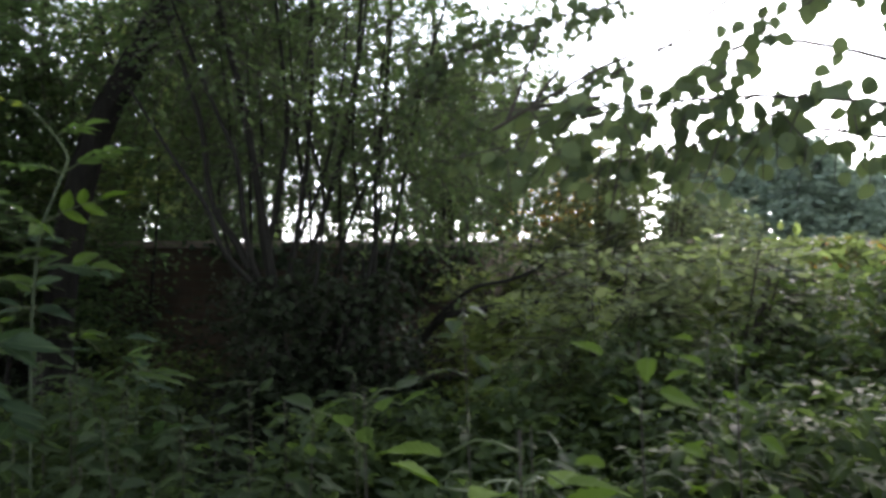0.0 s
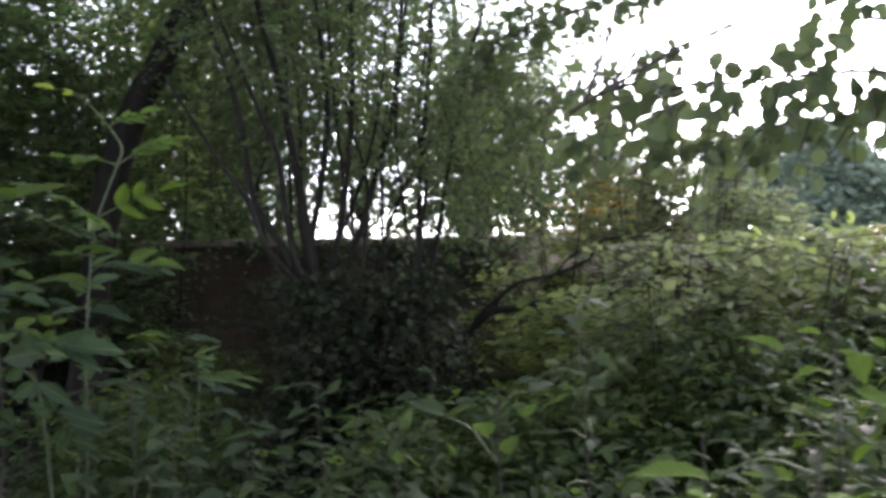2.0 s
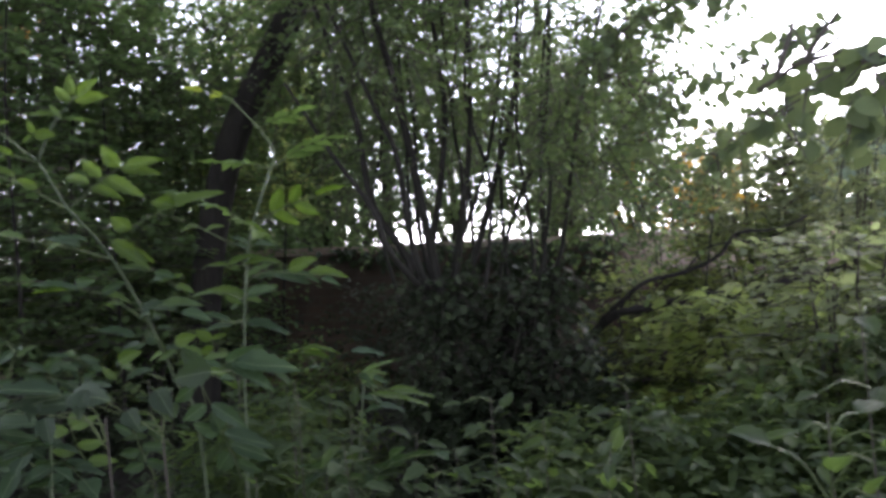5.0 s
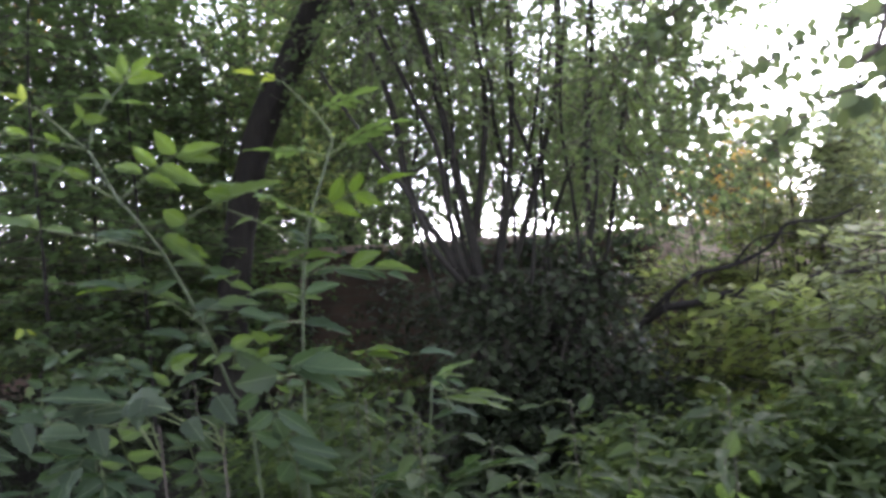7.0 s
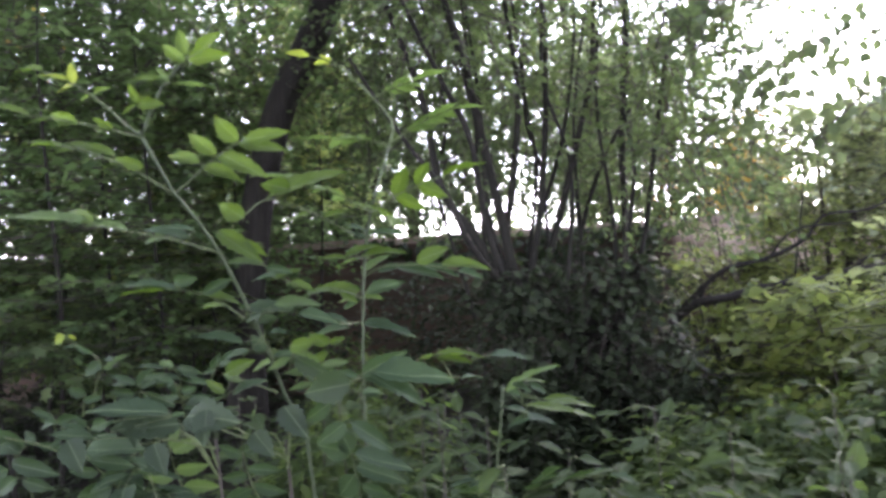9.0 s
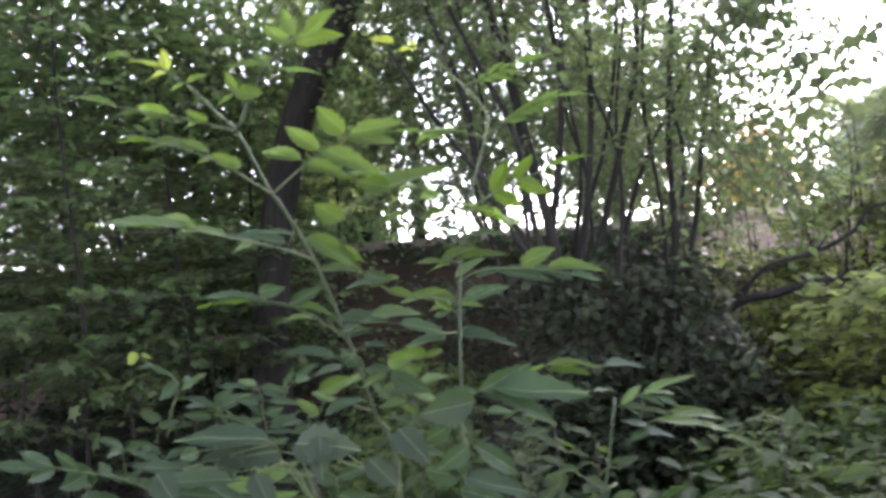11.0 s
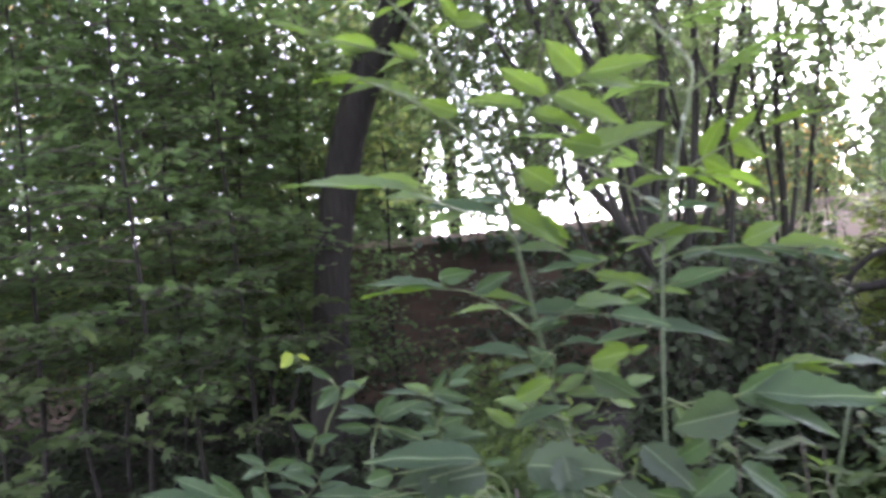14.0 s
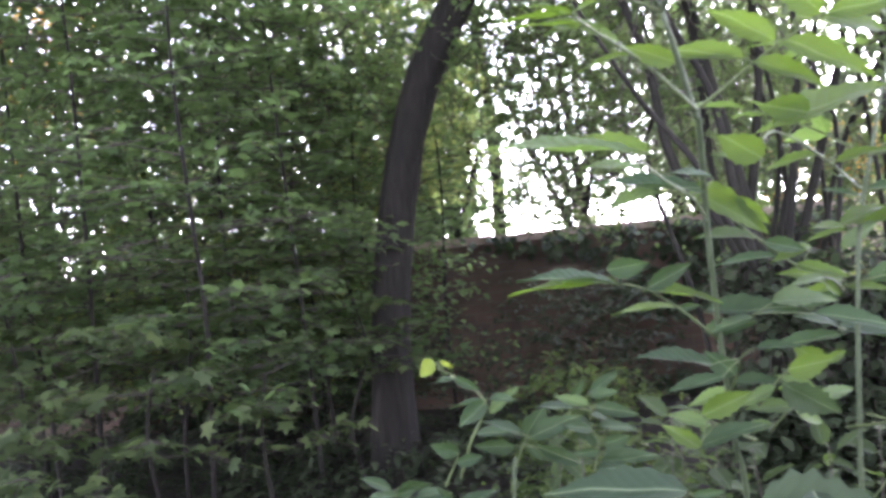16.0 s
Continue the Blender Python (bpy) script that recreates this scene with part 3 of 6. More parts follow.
def saplings():
    rng = np.random.default_rng(31)
    spots = [(-3.55, 5.2, 4.0), (-5.1, 5.2, 4.2), (-3.3, 6.0, 3.8), (-4.2, 5.9, 4.2), (-6.0, 4.8, 4.2), (-6.8, 5.6, 4.6),
             (-2.5, 6.4, 3.4), (-2.85, 5.9, 2.6), (-3.15, 6.25, 2.7), (-4.1, 6.2, 2.7), (-5.1, 6.25, 2.7), (-3.6, 6.5, 2.5), (-4.6, 6.4, 2.5), (-5.6, 6.2, 2.5), (-6.6, 6.5, 2.5)]
    for x, y, h in spots:
        sapling((x, y), h, (rng.uniform(-0.15, 0.15), rng.uniform(-0.15, 0.15)), rng, 0.06, 400, 0.62, M_LIME if y > 6.3 else M_MAPLE, 0.44 if x > -2.6 else 0.14)
    for x, y, h in ((-3.25, 4.15, 3.4), (-3.8, 4.3, 3.6), (-4.4, 4.8, 3.8), (-5.0, 4.0, 3.2), (-2.95, 4.75, 3.0), (-5.6, 4.4, 3.4), (-4.2, 3.9, 3.0)):
        layered_sapling((x, y), h, rng, 0.057, 46, 0.6, 0.24)
    for x, y, h, n in ((-3.3, 3.9, 1.1, 8), (-2.95, 4.2, 0.95, 6), (-3.7, 3.55, 1.0, 8), (-3.95, 4.1, 1.35, 10), (-4.4, 3.7, 1.2, 9), (-3.5, 4.5, 1.5, 12), (-4.2, 4.6, 1.6, 12), (-3.45, 3.3, 0.75, 6), (-2.75, 4.9, 1.2, 8), (-4.8, 4.4, 1.5, 10), (-3.0, 5.3, 1.4, 10)):
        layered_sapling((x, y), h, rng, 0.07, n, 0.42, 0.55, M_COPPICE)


saplings()


def far_tree(at, height, width, n, rng, mat=M_FAR, leaf=0.12, low=0.3, label="leafy tree standing behind the garden wall", name="background_tree"):
    x, y = at
    t = thing(name, (x, y, 0.3), label, "tree", "trees behind the wall")
    trunk = [(x, y, 0.1), (x + 0.1, y, height * 0.4), (x - 0.05, y, height * 0.9)]
    part("trunk", stem_mesh("trunk", trunk, [0.017 * height, 0.013 * height, 0.004 * height], M_BARK, (x, y, 0.3), 14, 8, 0.05, rng), t)
    for k in range(5):
        a = 2 * math.pi * k / 5 + rng.uniform(0, 1)
        z0 = height * rng.uniform(0.3, 0.6)
        pts = [(x, y, z0), (x + 0.4 * width * math.cos(a), y + 0.4 * width * math.sin(a), z0 + height * 0.15), (x + 0.8 * width * math.cos(a), y + 0.8 * width * math.sin(a), z0 + height * 0.3)]
        part("limb", stem_mesh("limb", pts, [0.045, 0.03, 0.012], M_BARK, (x, y, 0.3), 9, 6, 0.05, rng), t)
    k = 20
    c = np.column_stack([x + rng.normal(0, 0.55, k) * width, y + rng.normal(0, 0.5, k) * width, height * rng.uniform(low, 1.0, k)])
    starts, d = clumps(rng, c, np.tile((width * 0.34, width * 0.34, height * 0.11), (k, 1)), n)
    crown_parts(t, rng, starts, d + rng.normal(0, 0.4, d.shape), 0.5, 13, leaf * 0.73, mat, "dense leafy crown with gaps of sky")


def far_trees():
    rng = np.random.default_rng(41)
    for x, y, h, w, n in ((-4.1, 9.6, 5.5, 1.2, 800), (-6.5, 9.5, 6.5, 1.7, 560), (-9, 11, 8, 2.2, 560), (-12, 10, 8, 2.2, 560), (-4.6, 13, 7, 1.5, 500), (-7.5, 14, 8, 2.4, 600), (-10.5, 8.6, 5, 1.6, 600)):
        far_tree((x, y), h, w, n, rng, low=0.16)
    for x, y, h, w, n in ((-2.65, 8.4, 3.2, 0.45, 520), (-3.0, 9.2, 3.6, 0.5, 420), (-3.6, 8.3, 3.0, 0.6, 420), (-4.7, 8.5, 3.2, 0.75, 300), (-6.0, 8.4, 3.1, 0.8, 240), (-7.4, 8.6, 3.3, 0.9, 240), (-9.0, 8.7, 3.3, 1.0, 260)):
        far_tree((x, y), h, w, n, rng, M_MAPLE, 0.1, 0.3, "bushy shrub growing behind the garden wall", "background_bush")
    for x, y, h, w, n in ((1.7, 10.5, 2.5, 0.8, 380), (2.6, 11.5, 2.5, 1.0, 260), (-0.6, 13, 2.0, 0.9, 120)):
        far_tree((x, y), h, w, n, rng, M_FAR, 0.11, 0.4, "low bushy tree behind the garden wall", "background_bush")
    for x, y, h, w, n in ((-0.1, 9.2, 4.2, 0.5, 480), (0.7, 9.6, 4.0, 0.6, 440), (0.1, 11.0, 4.2, 0.8, 420), (-1.45, 9.4, 4.4, 0.65, 360), (-2.75, 10.5, 4.5, 0.45, 260)):
        far_tree((x, y), h, w, n, rng, M_FAR, 0.085, 0.52 if x == -1.45 else 0.46, "thin young tree behind the garden wall", "background_tree")
    far_tree((-7.1, 8.8), 5.0, 0.55, 200, rng, M_AUTUMN, 0.09, 0.7, "russet-leaved tree behind the garden wall", "background_tree")
    far_tree((1.35, 9.2), 2.5, 0.5, 170, rng, M_AUTUMN, 0.08, 0.55, "yellowing shrub behind the garden wall", "background_bush")


far_trees()


def back_screen_trees():
    """Leafy trees out of view, added to cut the light from behind the camera."""
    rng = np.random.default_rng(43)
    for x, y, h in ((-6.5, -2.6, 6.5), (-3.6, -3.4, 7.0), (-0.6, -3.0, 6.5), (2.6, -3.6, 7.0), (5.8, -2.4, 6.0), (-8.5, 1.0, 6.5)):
        far_tree((x, y), h, 1.7, 700, rng, M_FAR, 0.16, 0.12, "unseen leafy tree added to block light from behind the camera", "light_screen_tree")


back_screen_trees()


def high_canopy():
    """A taller tree far behind, whose hanging crown shows in uneven masses above the wall."""
    rng = np.random.default_rng(45)
    for x, y, n, low in ((-2.4, 10.0, 330, 3.3), (-0.3, 10.6, 280, 3.2)):
        t = thing("background_tree", (x, y, 0.3), "tall leafy tree behind the wall with a hanging crown", "tree", "trees behind the wall")
        part("trunk", stem_mesh("trunk", [(x, y, 0.1), (x + 0.15, y, 2.5), (x, y + 0.1, 5.8)], [0.1, 0.08, 0.03], M_BARK, (x, y, 0.3), 14, 8, 0.05, rng), t)
        keep = []
        while len(keep) < n:
            p = np.array((x + rng.uniform(-1.7, 1.7), y + rng.uniform(-0.8, 0.8), rng.uniform(low, 6.2)))
            if noise.noise((p[0] * 1.3, p[1] * 0.6, p[2] * 1.6)) > -0.05 + 0.5 * max(0.0, 3.7 - p[2]) * (low > 3):
                keep.append(p)
        d = unit(rng.normal(0, 1, (n, 3))) + np.array((0, -0.3, -0.2))
        crown_parts(t, rng, np.array(keep), d, 0.4, 12, 0.06, M_FAR, "hanging masses of small leaves")


high_canopy()


def conifer(at, height, width, n, rng):
    x, y = at
    t = thing("conifer", (x, y, 0.3), "dome-shaped conifer behind the wall, paled by painted haze", "tree", "conifers behind the wall")
    part("trunk", stem_mesh("trunk", [(x, y, 0.1), (x, y, height * 0.5), (x, y, height * 0.9)], [0.14, 0.1, 0.02], M_BARK, (x, y, 0.3), 8, 8), t)
    u = rng.uniform(0.02, 1, n)
    a = rng.uniform(0, 2 * math.pi, n)
    r = width * np.sqrt(np.maximum(1 - u ** 2.2, 0.0)) * (0.8 + 0.2 * rng.uniform(0, 1, n)) * (1 + 0.1 * np.sin(3 * a + 5 * u))
    starts = np.column_stack([x + r * np.cos(a), y + r * np.sin(a), 0.3 + (height - 0.3) * u])
    d = np.column_stack([np.cos(a), np.sin(a), rng.uniform(0.3, 1.3, n)])
    crown_parts(t, rng, starts, d, 0.32, 8, 0.13, M_YEW, "dense green sprays with haze painted into their colour", 0.45, 0.8, 0.0)


def conifers():
    rng = np.random.default_rng(51)
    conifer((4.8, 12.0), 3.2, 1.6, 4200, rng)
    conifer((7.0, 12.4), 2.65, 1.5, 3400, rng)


conifers()


def right_shrubs():
    """Bushes in front of the wall, with a bare dark limb reaching out."""
    rng = np.random.default_rng(61)
    for (x, y, h, w, n, mat, leaf, lab) in (
            (0.9, 5.2, 0.8, 0.6, 420, M_LIME, 0.075, "bright green bush lit from behind"),
            (1.7, 4.6, 1.25, 0.65, 520, M_LIME, 0.08, "bright green bush lit from behind"),
            (0.98, 5.7, 2.0, 0.4, 270, M_PRIVET, 0.058, "tall airy bush in front of the wall"),
            (1.45, 5.5, 2.0, 0.45, 280, M_PRIVET, 0.058, "tall airy bush in front of the wall"),
            (1.95, 6.0, 1.65, 0.4, 220, M_PRIVET, 0.058, "tall airy bush in front of the wall"),
            (0.5, 6.3, 1.4, 0.42, 180, M_PRIVET, 0.06, "sparse green bush in front of the wall"),
            (1.15, 6.2, 1.45, 0.45, 200, M_PRIVET, 0.06, "sparse green bush in front of the wall"),
            (1.7, 6.5, 1.4, 0.4, 120, M_PRIVET, 0.06, "sparse green bush in front of the wall"),
            (0.25, 5.5, 1.1, 0.45, 260, M_LIME, 0.06, "airy green bush round the bare limb"),
            (0.85, 5.7, 1.35, 0.5, 380, M_LIME, 0.06, "airy green bush round the bare limb"),
            (2.5, 5.4, 1.35, 0.7, 560, M_LIME, 0.08, "bright green bush lit from behind"),
            (3.25, 6.0, 1.3, 0.6, 420, M_AUTUMN, 0.07, "yellowing bush in front of the wall"),
            (0.5, 4.2, 0.95, 0.5, 300, M_LIME, 0.07, "low green bush over the ground cover"),
            (0.68, 3.6, 1.3, 0.32, 260, M_PRIVET, 0.06, "dull green bush standing among the weeds"),
            (1.22, 3.6, 1.3, 0.42, 320, M_PRIVET, 0.06, "dull green bush standing among the weeds"),
            (1.75, 3.5, 1.2, 0.42, 260, M_COVER, 0.07, "dull green bush standing among the weeds")):
        z = ground_z(x, y)
        t = thing("bush", (x, y, z), lab, "bush", "bushes in front of the wall")
        for k in range(6):
            a = rng.uniform(0, 2 * math.pi)
            pts = [(x, y, z - 0.03), (x + 0.25 * w * math.cos(a), y + 0.25 * w * math.sin(a), z + h * 0.4), (x + 0.6 * w * math.cos(a), y + 0.6 * w * math.sin(a), z + h * rng.uniform(0.7, 0.95))]
            part("stem", stem_mesh("stem", pts, [0.014, 0.009, 0.004], M_TWIG, (x, y, z), 10, 6), t)
        u = rng.uniform(0.6 if h > 1.6 else 0.15, 1, n)
        a = rng.uniform(0, 2 * math.pi, n)
        r = w * (0.5 + 0.6 * u) * np.sqrt(rng.uniform(0.02, 1, n)) * np.sqrt(np.maximum(1.05 - u ** 3, 0))
        starts = np.column_stack([x + r * np.cos(a), y + r * np.sin(a), z + (h - 0.1) * u])
        d = np.column_stack([np.cos(a), np.sin(a), rng.uniform(-0.2, 0.8, n)])
        crown_parts(t, rng, starts, d, 0.26, 7, leaf, mat, "broad green leaves of the bush", 0.66, 0.28, 0.25, True)
    at = (-0.32, 5.0, 0.33)
    t = thing("bare_limb", at, "bare dark crooked limb rising beside the wall", "branch")
    part("limb", stem_mesh("limb", [(-0.32, 5.0, 0.3), (-0.3, 5.0, 0.6), (-0.22, 5.0, 0.9), (-0.05, 4.9, 1.1), (0.13, 4.9, 1.13), (0.35, 4.9, 1.18), (0.62, 4.9, 1.2), (0.79, 4.9, 1.24), (1.05, 4.9, 1.27), (1.3, 4.9, 1.36)], [0.03, 0.03, 0.028, 0.024, 0.024, 0.022, 0.02, 0.018, 0.014, 0.008], M_BARK, at, 34, 9, 0.1, rng), t)
    for pts, r in (([(-0.13, 4.93, 1.06), (0.02, 4.9, 1.2), (0.15, 4.9, 1.29), (0.36, 4.9, 1.33), (0.56, 4.9, 1.42), (0.66, 4.9, 1.54), (0.87, 4.9, 1.55), (1.05, 4.9, 1.62)], 0.015),
                   ([(-0.02, 4.9, 1.12), (0.03, 4.9, 1.2), (0.1, 4.9, 1.27), (0.2, 4.88, 1.3)], 0.012),
                   ([(0.2, 4.9, 1.15), (0.3, 4.85, 1.1), (0.5, 4.8, 1.12), (0.62, 4.8, 1.08)], 0.007),
                   ([(0.36, 4.9, 1.33), (0.5, 4.88, 1.47), (0.75, 4.85, 1.49), (0.9, 4.85, 1.5)], 0.007),
                   ([(0.79, 4.9, 1.24), (0.86, 4.9, 1.3), (0.97, 4.88, 1.32), (1.0, 4.88, 1.45), (1.03, 4.88, 1.58)], 0.01),
                   ([(-0.1, 4.93, 1.04), (-0.05, 4.85, 1.16), (-0.02, 4.8, 1.02), (-0.06, 4.8, 0.95)], 0.006),
                   ([(0.3, 4.74, 0.4), (0.33, 4.7, 0.76), (0.39, 4.7, 1.05), (0.45, 4.7, 1.4), (0.49, 4.7, 1.67), (0.5, 4.7, 1.9)], 0.007)):
        part("branch", stem_mesh("branch", pts, [r, r * 0.8, r * 0.35], M_BARK, at, 18, 7, 0.08, rng), t)


right_shrubs()


def ivy_mound():
    rng = np.random.default_rng(71)
    at = (-0.55, 4.2, 0.27)
    t = thing("ivy_mound", at, "dark ivy covering an old stump at the tree's foot", "ivy")
    n = 640
    u = rng.uniform(0, 1, n) ** 1.2
    a = rng.uniform(math.pi, 2 * math.pi, n)
    r = 0.3 * (1 - 0.3 * u + 0.3 * np.sin(7 * u + 2 * a)) * rng.uniform(0.5, 1.15, n)
    starts = np.column_stack([at[0] + 1.4 * r * np.cos(a), at[1] + 0.25 + 0.8 * r * np.sin(a), 0.27 + 1.15 * u])
    d = np.column_stack([np.cos(a) * 0.6, np.sin(a), rng.uniform(-0.8, 0.4, n)]) + rng.normal(0, 0.5, (n, 3))
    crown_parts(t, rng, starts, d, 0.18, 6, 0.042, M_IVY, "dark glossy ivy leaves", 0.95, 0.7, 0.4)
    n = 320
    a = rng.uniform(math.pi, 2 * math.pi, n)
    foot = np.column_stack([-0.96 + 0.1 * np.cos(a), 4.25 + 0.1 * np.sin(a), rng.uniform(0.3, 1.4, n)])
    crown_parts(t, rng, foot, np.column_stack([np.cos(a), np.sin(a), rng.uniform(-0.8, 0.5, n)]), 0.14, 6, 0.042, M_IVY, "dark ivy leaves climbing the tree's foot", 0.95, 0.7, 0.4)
    part("stump", stem_mesh("stump", [(-0.55, 4.45, 0.2), (-0.56, 4.45, 0.8), (-0.54, 4.45, 1.25)], [0.2, 0.17, 0.11], M_BARK, at, 10, 12, 0.1, rng), t)
    # ivy on the wall
    m = 5200
    keep = []
    while len(keep) < m:
        x, z = rng.uniform(-7, 6), rng.uniform(0.35, 1.62)
        if noise.noise((x * 0.55, z * 0.8, 2.0)) > (0.18 if 0.1 < x < 2.2 and z > 0.5 else 0.24 if -3.1 < x < -1.3 else -0.12):
            keep.append((x, WALL_Y - rng.uniform(0.02, 0.14), z))
    p = np.array(keep)
    v, q = blades(p, np.column_stack([rng.normal(0, 0.6, m), np.full(m, -0.5), rng.normal(-0.6, 0.4, m)]), np.tile((0, -1.0, 0.4), (m, 1)) + rng.normal(0, 0.4, (m, 3)), rng.uniform(0.05, 0.09, m), rng.uniform(0.05, 0.085, m))
    tagged(new("wall_ivy", quads_mesh("wall_ivy", v, q, M_IVY)), "dark ivy leaves creeping over the brick wall", "ivy", kind="stuff")


ivy_mound()


def ground_cover():
    rng = np.random.default_rng(81)

    def field(name, label, n, xr, yr, hmax, leaf, mat, cut):
        pts = []
        while len(pts) < n:
            x, y = rng.uniform(*xr), rng.uniform(*yr)
            edge = min(x - xr[0], xr[1] - x, y - yr[0], yr[1] - y)
            if cut(x, y) or edge < 0.3 + 0.45 * noise.noise((x * 1.7, y * 1.7, 9.0)) - 0.1 * rng.uniform(0, 1):
                continue
            pts.append((x, y, ground_z(x, y) + hmax(x, y) * rng.uniform(0.15, 1.0)))
        p = np.array(pts)
        a = rng.uniform(0, 2 * math.pi, n)
        d = np.column_stack([np.cos(a), np.sin(a), rng.uniform(-0.1, 0.5, n)])
        lv, lq, tv, tq = sprays(rng, p, d, 0.2, 6, leaf, 0.5, 0.17, 0.22, 0.9, True)
        tagged(new(name, quads_mesh(name, lv, lq, mat)), label, "ground cover", kind="stuff")

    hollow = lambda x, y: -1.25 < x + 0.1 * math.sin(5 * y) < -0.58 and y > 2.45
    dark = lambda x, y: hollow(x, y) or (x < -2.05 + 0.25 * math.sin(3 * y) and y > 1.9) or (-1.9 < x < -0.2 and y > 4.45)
    field("ground_ivy", "low green leaves carpeting the woodland floor", 7600, (-3.4, 3.6), (2.6, 5.9), lambda x, y: 0.22 + 0.35 * min(max(x + 0.1, 0), 1) + 0.1 * noise.noise((x, y, 7)), 0.055, M_COVER, dark)
    field("weeds", "leafy weeds standing knee-high on the bank", 7400, (-2.3, 3.0), (1.6, 3.7), lambda x, y: 0.66 + 0.16 * min(max(x + 0.2, 0), 1) * 1.6 + 0.18 * noise.noise((x * 1.4, y * 1.4, 3)), 0.056, M_COVER, lambda x, y: x < -2.0 or y < 1.75 or hollow(x, y) or (x < -0.9 and noise.noise((x * 2.2, y * 2.2, 5.0)) > -0.3))
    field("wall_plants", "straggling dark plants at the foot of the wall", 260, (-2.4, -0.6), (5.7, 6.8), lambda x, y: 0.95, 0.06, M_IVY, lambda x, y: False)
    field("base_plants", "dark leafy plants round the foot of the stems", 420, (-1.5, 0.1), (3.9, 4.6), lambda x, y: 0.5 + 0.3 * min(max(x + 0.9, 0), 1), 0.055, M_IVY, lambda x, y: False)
    # the dark leaf colour stands in for deep shade in the hollow
    field("hollow_plants", "low plants in the hollow between the shrubs, shade painted into dark leaves", 620, (-2.3, -0.5), (2.4, 4.5), lambda x, y: 0.22, 0.05, M_IVY, lambda x, y: False)
    field("fine_weeds", "fine-leaved weeds spreading below the leaning tree", 420, (-2.1, -1.2), (3.1, 5.0), lambda x, y: 0.6 + 0.15 * noise.noise((x * 2, y * 2, 6)), 0.042, M_COVER, lambda x, y: x > -1.42 + 0.1 * math.sin(6 * y))
    # dark leaves hide the paler soil, painting the shade below the saplings
    field("shade_plants", "low plants under the saplings, shade painted into dark leaves", 2100, (-6.5, -1.4), (2.7, 6.9), lambda x, y: 0.28 + 0.5 * max(y - 5.4, 0), 0.06, M_IVY, lambda x, y: False)


ground_cover()


# ---- near plants ----
def leaflet_mesh(name, mat, seed, slim=0.42, toothed=0.05):
    """One leaflet of unit length along +Y, folded at the midrib, toothed and tapering."""
    rng = np.random.default_rng(seed)
    rows, cols = 13, (-1.0, -0.5, 0.0, 0.5, 1.0)
    bend, twist = rng.uniform(0.03, 0.15), rng.uniform(-0.25, 0.25)
    v = []
    for i in range(rows):
        u = i / (rows - 1)
        w = 0.5 * slim * (math.sin(math.pi * min(u * 1.02, 1) ** 0.72) ** 0.85 if 0 < u < 1 else 0.0)
        w *= 1 + (toothed * 2.2 if i % 2 else -toothed)
        for c in cols:
            x = w * c + 0.04 * math.sin(3 * u + seed)
            z = -bend * u * u + 0.35 * abs(w * c) + 0.012 * math.sin(11 * u + 2 * c) + twist * w * c * u
            v.append((x, u, z))
    n = len(cols)
    f = [(i * n + k, i * n + k + 1, (i + 1) * n + k + 1, (i + 1) * n + k) for i in range(rows - 1) for k in range(n - 1)]
    return mesh_of(name, v, f, mat)


ELDER_SET = [leaflet_mesh("leaflet", M_ELDER, 100 + k, 0.32 + 0.035 * (k % 3)) for k in range(6)]
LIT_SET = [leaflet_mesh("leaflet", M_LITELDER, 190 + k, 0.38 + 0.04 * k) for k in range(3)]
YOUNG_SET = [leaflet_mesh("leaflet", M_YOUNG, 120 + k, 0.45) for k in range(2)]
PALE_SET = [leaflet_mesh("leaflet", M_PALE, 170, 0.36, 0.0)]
WIDE_SET = [leaflet_mesh("leaflet", M_SHADEDELDER, 160 + k, 0.46) for k in range(4)]
ROUND_SET = [leaflet_mesh("leaflet", M_SHADEDELDER, 140 + k, 0.68, 0.0) for k in range(3)]
WEED_SET = [leaflet_mesh("leaflet", M_WEED, 180 + k, 0.4 + 0.06 * k) for k in range(4)]
NETTLE_SET = [leaflet_mesh("leaflet", M_NETTLE, 200 + k, 0.55) for k in range(3)]
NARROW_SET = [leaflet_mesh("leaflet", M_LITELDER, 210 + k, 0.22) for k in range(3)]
BROAD_SET = [leaflet_mesh("leaflet", M_BROAD, 150 + k, 0.5 + 0.05 * k, 0.08) for k in range(3)]


def blade_pose(p, axis, up, size):
    y = Vector(axis).normalized()
    x = y.cross(Vector(up)).normalized()
    z = x.cross(y)
    m = Matrix((x, y, z)).transposed().to_4x4()
    return Matrix.Translation(p) @ m @ Matrix.Scale(size, 4)


